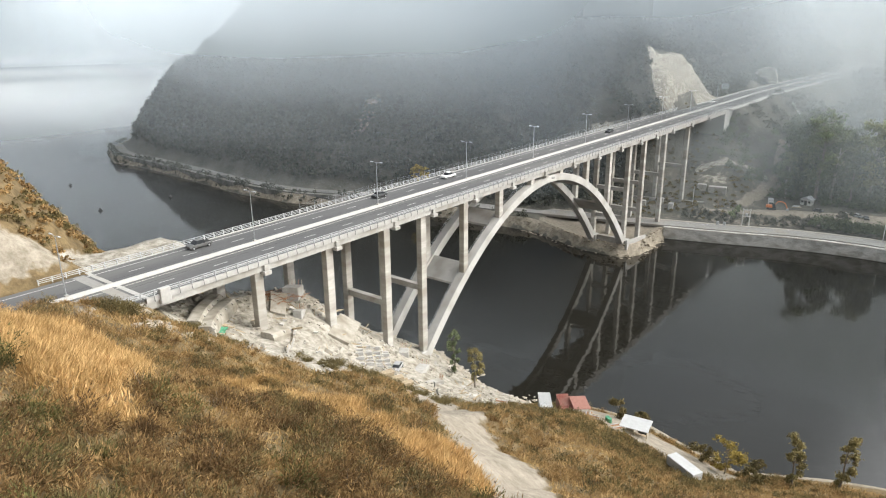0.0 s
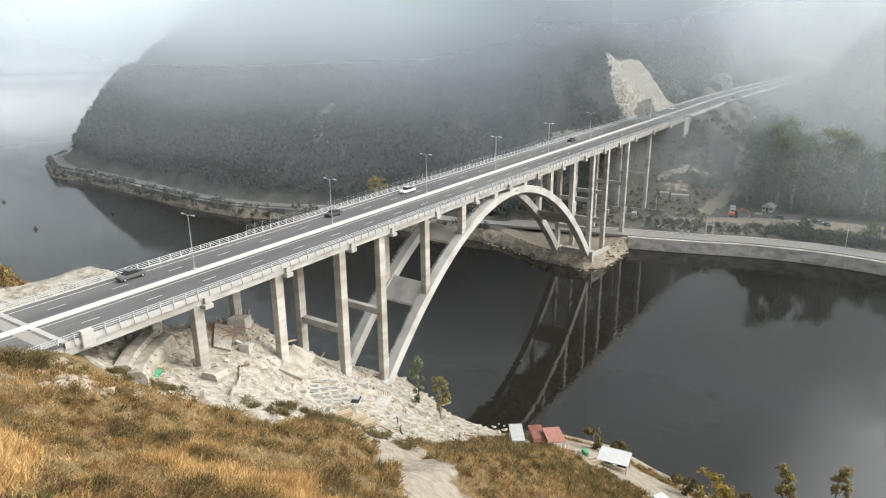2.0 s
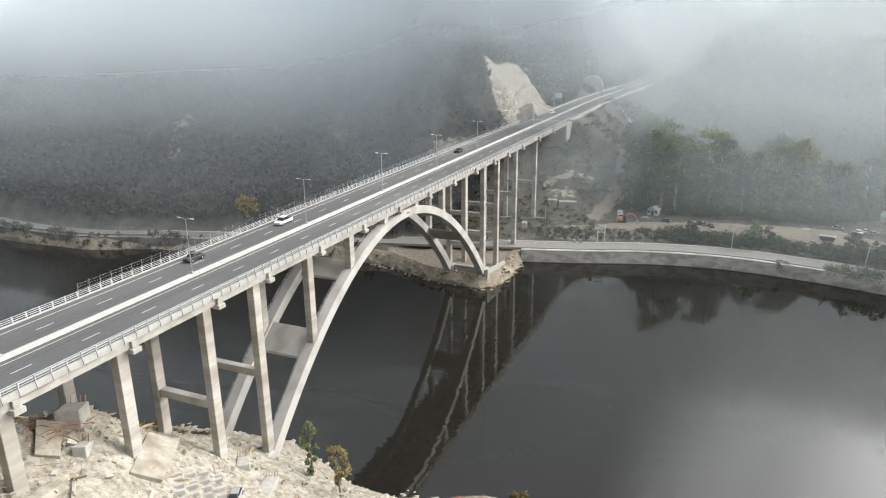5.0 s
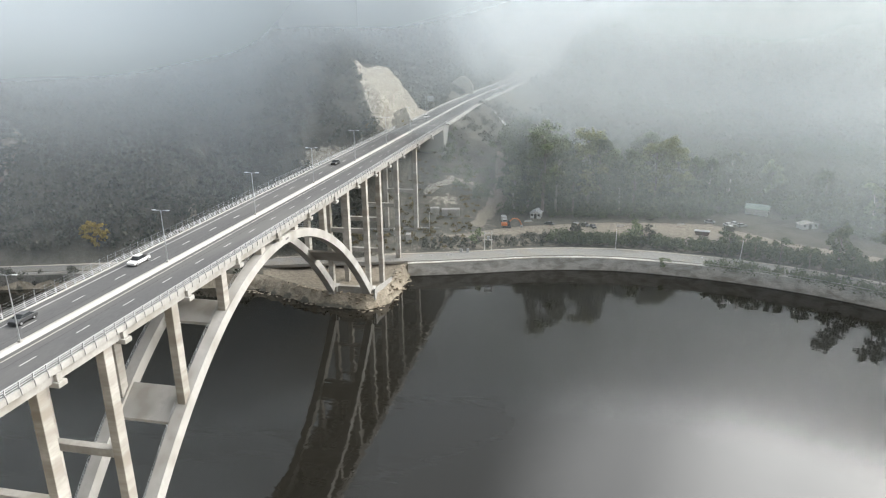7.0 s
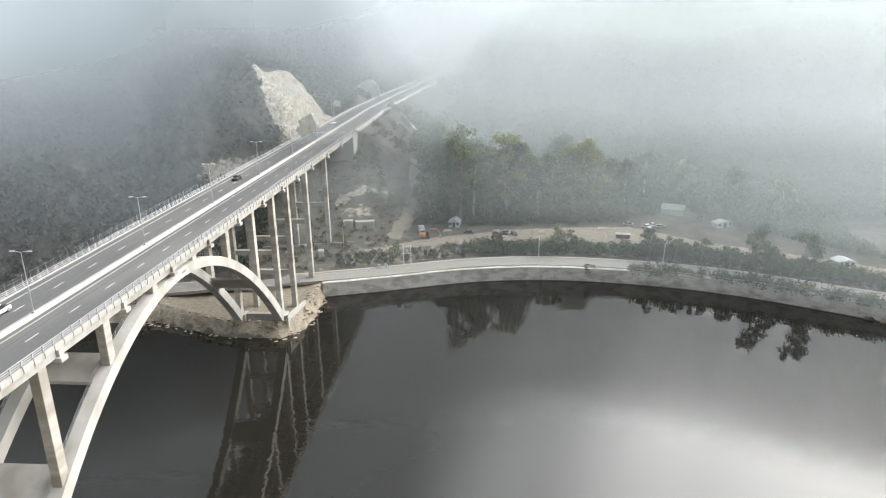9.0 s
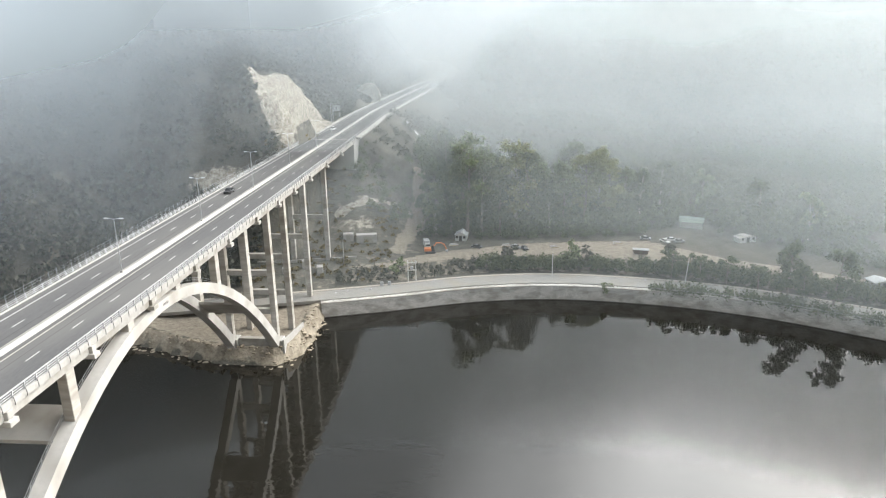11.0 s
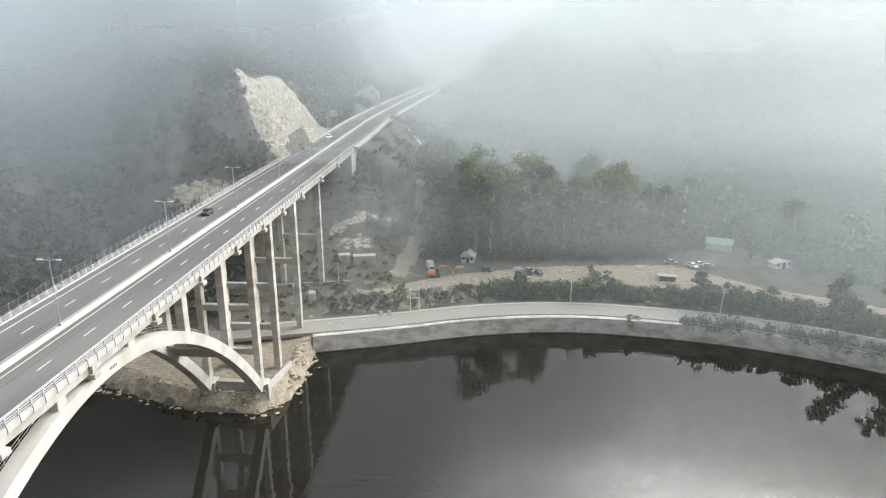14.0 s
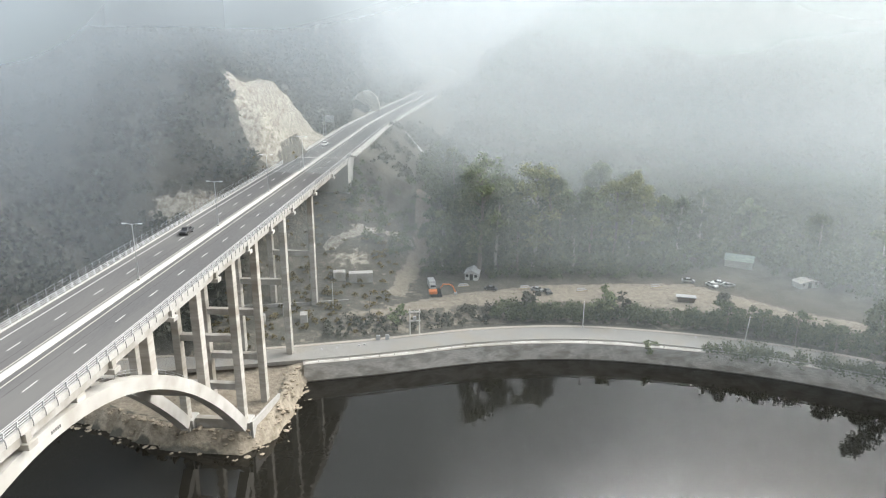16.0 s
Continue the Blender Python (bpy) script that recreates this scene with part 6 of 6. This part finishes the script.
# site machines and blocks under the far columns
for i, (x, y, sx, sy, sz) in enumerate(((-99, 309, 2.2, 3.2, 2.4), (-105, 312, 2.4, 2.4, 3.0), (-93, 333, 4.0, 3.0, 2.6), (-86, 334, 8.0, 3.0, 3.0), (-111, 306, 2.0, 2.5, 2.2))):
    tk = thing("concrete_block", "grey concrete site block below the columns", "block", "site blocks", gz(x, y, 0.0), 12)
    part("block", box_bm(-sx / 2, sx / 2, -sy / 2, sy / 2, -0.5, sz, 0.1), M_CONCRETE, tk)
part_line = thing("low_kerb_wall", "long pale kerb wall along the site track", "kerb", kind="structure")
part("kerb", ribbon_bm(soften(fine_run([(-125, 314), (-112, 316.5), (-100, 319.5), (-88, 322.5)])), 0, 0.5, 4.0, ground_z(-105, 318) + 1.0), M_CONCRETE, part_line)

# highway furniture beyond the bridge
sign = thing("road_sign", "pale rectangular sign on two posts beside the highway", "sign", "", (-124.0, 462.0, ground_z(-124, 462)))
for x in (-1.6, 1.6):
    part("post", tube_bm([(x, 0, -0.5), (x, 0, 9.0)], 0.12, 6), M_STEEL, sign)
part("panel", box_bm(-2.2, 2.2, -0.08, 0.08, 6.0, 9.2, 0.03), M_LAMP, sign)
for x, y in ((-121.0, 440.0), (-122.5, 442.0), (-168.0, 455.0), (-163.0, 455.0)):
    ms = thing("mast", "thin pale mast beside the highway", "mast", "masts", (x, y, ground_z(x, y)))
    part("tube", tube_bm([(0, 0, -0.5), (0, 0, 13.0)], 0.14, 6, 0.08), M_STEEL, ms)
cutface = thing("sprayed_rock_face", "rounded white sprayed-concrete rock face above the highway", "rock face", kind="structure")
bm = bmesh.new()
prof = [(-9.3 * math.cos(math.pi * i / 12) * (1 if i < 7 else 0.9), 14.0 * math.sin(math.pi * i / 12) ** 0.7) for i in range(13)]
for dy, lean in ((0.0, 0.0), (3.0, 0.0)):
    bm.faces.new([bm.verts.new((-119.8 + u, 541.0 + dy + 0.3 * v, 44.0 + v)) for u, v in prof])
bm.verts.ensure_lookup_table()
for i in range(13):
    j = (i + 1) % 13
    bm.faces.new((bm.verts[i], bm.verts[j], bm.verts[j + 13], bm.verts[i + 13]))
bmesh.ops.recalc_face_normals(bm, faces=bm.faces)
part("face", bm, M_BROKEN, cutface)
for pts in (((-70.5, 562, 0), (-67.0, 552, 0), (-61.0, 540, 0), (-53, 527, 0), (-47, 518, 0), (-42, 511, 0)), ((-88, 480, 0), (-82, 468, 0), (-76, 458, 0))):
    dr = thing("drain_channel", "white concrete drain channel down the embankment", "drain", "drain channels")
    part("channel", sweep_bm([(-0.7, 0.5), (0.7, 0.5), (0.5, -0.6), (-0.5, -0.6)], [(x, y, ground_z(x, y), 0.8, 0.6) for x, y, _ in pts]), M_BARRIER, dr)
for x, y in ((-413.9, 181.5), (-339.5, 200.8), (-341.8, 162.5)):
    by = thing("buoy", "small dark float on the lake", "buoy", "buoys", (x, y, 0.2))
    bm = bmesh.new()
    bmesh.ops.create_icosphere(bm, subdivisions=2, radius=1.1)
    for v in bm.verts:
        v.co.z *= 0.6
    part("float", bm, M_DARK, by)
    part("marker", box_bm(-0.25, 0.25, -0.25, 0.25, 0.5, 1.6, 0.05), M_DARK, by)

# ---- mist: haze put into see-through sheets ----
def haze_material(name, tone, glow):
    """See-through sheet that imitates mist haze: scatters the light of the sky from above, and passes some of the light
    that stands behind it.
    """
    m = bpy.data.materials.new(name)
    m.use_nodes = True
    n, l = m.node_tree.nodes, m.node_tree.links
    n.remove(n["Principled BSDF"])
    clear = n.new("ShaderNodeBsdfTransparent")
    up = n.new("ShaderNodeCombineXYZ")
    up.inputs[2].default_value = 1.0
    white = n.new("ShaderNodeBsdfDiffuse")
    white.inputs["Color"].default_value = (*tone, 1)
    l.new(up.outputs[0], white.inputs["Normal"])
    down = n.new("ShaderNodeCombineXYZ")
    down.inputs[2].default_value = -1.0
    far_side = n.new("ShaderNodeBsdfTranslucent")
    far_side.inputs["Color"].default_value = (*tone, 1)
    l.new(down.outputs[0], far_side.inputs["Normal"])
    around = n.new("ShaderNodeAddShader")
    l.new(white.outputs[0], around.inputs[0])
    l.new(far_side.outputs[0], around.inputs[1])
    behind = n.new("ShaderNodeBsdfTranslucent")
    behind.inputs["Color"].default_value = (*tone, 1)
    both = n.new("ShaderNodeMixShader")
    both.inputs[0].default_value = glow
    l.new(around.outputs[0], both.inputs[1])
    l.new(behind.outputs[0], both.inputs[2])
    thick = n.new("ShaderNodeAttribute")
    thick.attribute_name = "haze_amount"
    geo = n.new("ShaderNodeNewGeometry")
    puff = n.new("ShaderNodeTexNoise")
    puff.inputs["Scale"].default_value, puff.inputs["Detail"].default_value = 0.009, 2.0
    l.new(geo.outputs["Position"], puff.inputs["Vector"])
    rng_ = n.new("ShaderNodeMapRange")
    rng_.inputs["To Min"].default_value, rng_.inputs["To Max"].default_value = 0.9, 1.1
    l.new(puff.outputs["Fac"], rng_.inputs[0])
    mul = n.new("ShaderNodeMath")
    mul.operation = "MULTIPLY"
    mul.use_clamp = True
    l.new(thick.outputs["Fac"], mul.inputs[0])
    l.new(rng_.outputs[0], mul.inputs[1])
    mix = n.new("ShaderNodeMixShader")
    l.new(mul.outputs[0], mix.inputs[0])
    l.new(clear.outputs[0], mix.inputs[1])
    l.new(both.outputs[0], mix.inputs[2])
    l.new(mix.outputs[0], n["Material Output"].inputs["Surface"])
    return m


M_HAZE = haze_material("hill_haze_sheet", (0.405, 0.448, 0.482), 0.15)
M_SUNHAZE = haze_material("sunlit_haze_sheet", (0.262, 0.29, 0.302), 0.2)
M_LAKEHAZE = haze_material("lake_mist", (0.255, 0.272, 0.285), 0.0)


def haze_sheet(rows, label, mat, top=165.0, lift=30.0, high=(26.0, 114.0)):
    """A standing sheet whose opacity imitates mist haze, along rows of (x, y, amount low down, amount aloft). It thins
    out towards the ground, its ends and its top.
    """
    run = [(r[0], r[1]) for r in rows]
    way = np.concatenate([[0], np.cumsum([math.hypot(b[0] - a[0], b[1] - a[1]) for a, b in zip(run, run[1:])])])
    pts = np.array(soften(fine_run(run, 8.0), 14))
    s_ = np.concatenate([[0], np.cumsum(np.hypot(*np.diff(pts, axis=0).T))])
    s_ = s_ * way[-1] / s_[-1]
    zs = np.linspace(0, top, 42)
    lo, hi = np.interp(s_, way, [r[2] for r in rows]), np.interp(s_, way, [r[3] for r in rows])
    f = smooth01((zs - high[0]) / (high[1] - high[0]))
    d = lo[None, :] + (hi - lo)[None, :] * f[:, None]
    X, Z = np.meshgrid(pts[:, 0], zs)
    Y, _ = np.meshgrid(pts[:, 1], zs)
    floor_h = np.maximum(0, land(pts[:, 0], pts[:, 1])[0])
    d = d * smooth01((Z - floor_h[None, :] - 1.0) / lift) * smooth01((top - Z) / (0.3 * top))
    ix = np.arange(X.size).reshape(X.shape)
    q = np.stack([ix[:-1, :-1], ix[:-1, 1:], ix[1:, 1:], ix[1:, :-1]], -1).reshape(-1, 4)
    q = q[d.ravel()[q].max(1) > 0.002]
    me = quick_mesh("haze_sheet", np.stack([X, Y, Z], -1).reshape(-1, 3), q, mat, True)
    me.attributes.new("haze_amount", "FLOAT", "POINT").data.foreach_set("value", d.astype(np.float32).ravel())
    return tagged(new("haze_sheet", me), label, "mist", kind="stuff")


# sheets whose opacity lays haze over the mountain west of the bridge
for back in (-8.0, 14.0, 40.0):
    haze_sheet([(-900, 290 + back, 0, 0), (-650, 276 + back, 0.08, 0.14), (-560, 262 + back, 0.13, 0.26), (-461, 238 + back, 0.165, 0.29), (-364, 236 + back, 0.15, 0.38), (-273, 236 + back, 0.125, 0.42), (-190, 262 + back, 0.10, 0.40),
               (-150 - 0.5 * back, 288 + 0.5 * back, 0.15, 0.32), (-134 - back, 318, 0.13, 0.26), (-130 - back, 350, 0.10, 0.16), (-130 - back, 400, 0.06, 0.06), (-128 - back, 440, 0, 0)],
              "thin see-through sheet imitating mist haze before the wooded mountain", M_HAZE, lift=8.0 if back < 0 else 20.0)
haze_sheet([(-900, 352, 0, 0), (-620, 336, 0.03, 0.30), (-480, 315, 0.03, 0.50), (-340, 296, 0.03, 0.55), (-230, 310, 0.03, 0.5), (-180, 345, 0.03, 0.3), (-150, 390, 0, 0)], "see-through sheet imitating mist haze half way up the wooded mountain", M_HAZE, lift=36.0)
haze_sheet([(-900, 440, 0, 0), (-600, 410, 0.05, 0.45), (-430, 385, 0.05, 0.7), (-290, 385, 0.05, 0.7), (-220, 410, 0.05, 0.5), (-180, 460, 0.05, 0.3), (-150, 540, 0, 0)], "dense sheet imitating mist haze over the top of the wooded mountain", M_HAZE, lift=40.0)
# haze sheets that stand across the gorge above the bridge end
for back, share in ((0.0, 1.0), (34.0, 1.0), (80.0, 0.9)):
    haze_sheet([(-360, 262 + back, 0, 0), (-280, 268 + back, 0, 0.2 * share), (-210, 284 + back, 0.02, 0.34 * share), (-160, 308 + back, 0.03, 0.40 * share), (-112, 346 + back, 0.04, 0.40 * share), (-70, 372 + back, 0.04, 0.32 * share), (-20, 396 + back, 0.02, 0.2 * share), (50, 404 + back, 0, 0)],
              "see-through sheet imitating mist haze across the gorge above the bridge end", M_HAZE, lift=16.0, high=(42.0, 122.0))
# far haze sheets all round, over the open lake and behind the mountains
for far, amount, label in ((1250.0, 0.72, "pale upright sheet imitating mist haze on the open lake"), (1650.0, 0.96, "dense sheet imitating mist haze that closes the view")):
    haze_sheet([(-45 + far * math.sin(radians(a)), 60 + far * math.cos(radians(a)), amount, amount) for a in range(-120, 80, 4)], label, M_HAZE, 420.0, 60.0)
# haze sheets over the far bank and up the valley, thicker towards the sun
VALLEY_HAZE = (
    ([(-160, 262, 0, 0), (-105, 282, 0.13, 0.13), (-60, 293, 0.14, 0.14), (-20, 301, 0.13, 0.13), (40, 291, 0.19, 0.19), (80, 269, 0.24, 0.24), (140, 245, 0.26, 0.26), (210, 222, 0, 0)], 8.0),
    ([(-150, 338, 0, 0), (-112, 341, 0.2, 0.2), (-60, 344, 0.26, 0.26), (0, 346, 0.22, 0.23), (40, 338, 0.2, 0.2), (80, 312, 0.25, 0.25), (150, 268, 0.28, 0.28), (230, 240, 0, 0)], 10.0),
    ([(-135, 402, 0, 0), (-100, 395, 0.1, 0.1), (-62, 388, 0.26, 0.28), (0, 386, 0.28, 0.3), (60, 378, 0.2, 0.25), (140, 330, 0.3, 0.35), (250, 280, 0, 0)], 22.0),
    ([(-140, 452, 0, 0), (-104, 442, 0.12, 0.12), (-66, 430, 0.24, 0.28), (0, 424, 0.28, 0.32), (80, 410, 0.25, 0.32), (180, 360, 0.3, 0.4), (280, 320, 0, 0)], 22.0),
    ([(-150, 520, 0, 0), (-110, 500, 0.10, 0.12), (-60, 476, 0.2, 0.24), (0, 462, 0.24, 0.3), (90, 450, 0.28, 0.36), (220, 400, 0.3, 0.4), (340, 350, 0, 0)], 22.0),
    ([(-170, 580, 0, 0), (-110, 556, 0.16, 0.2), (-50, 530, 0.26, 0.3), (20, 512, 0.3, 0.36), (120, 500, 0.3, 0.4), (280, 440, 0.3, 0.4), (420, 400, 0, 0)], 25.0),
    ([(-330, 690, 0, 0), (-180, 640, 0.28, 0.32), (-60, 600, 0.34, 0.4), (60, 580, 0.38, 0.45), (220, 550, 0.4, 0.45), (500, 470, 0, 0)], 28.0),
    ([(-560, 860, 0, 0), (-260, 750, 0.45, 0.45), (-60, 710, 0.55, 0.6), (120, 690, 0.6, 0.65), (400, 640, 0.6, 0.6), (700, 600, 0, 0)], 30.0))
for (rows, lift), top in zip(VALLEY_HAZE, (55, 85, 115, 135, 150, 160, 165, 170)):
    haze_sheet(rows, "see-through sheet imitating sunlit mist haze over the valley woods", M_SUNHAZE, top, lift)

# flat sheet imitating mist haze on the open lake, more opaque with distance
X, Y = np.meshgrid(np.linspace(-4500, -180, 80), np.linspace(-1200, 4400, 70))
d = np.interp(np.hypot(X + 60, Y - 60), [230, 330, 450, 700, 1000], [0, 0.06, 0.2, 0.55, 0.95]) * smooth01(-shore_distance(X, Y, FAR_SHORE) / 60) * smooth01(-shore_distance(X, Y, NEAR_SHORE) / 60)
ix = np.arange(X.size).reshape(X.shape)
q = np.stack([ix[:-1, :-1], ix[:-1, 1:], ix[1:, 1:], ix[1:, :-1]], -1).reshape(-1, 4)
q = q[d.ravel()[q].max(1) > 0.01]
me = quick_mesh("lake_mist", np.stack([X, Y, np.full(X.shape, 1.6)], -1).reshape(-1, 3), q, M_LAKEHAZE, True)
me.attributes.new("haze_amount", "FLOAT", "POINT").data.foreach_set("value", d.astype(np.float32).ravel())
tagged(new("lake_mist", me), "flat pale sheet imitating mist haze low on the open lake", "mist", kind="stuff")
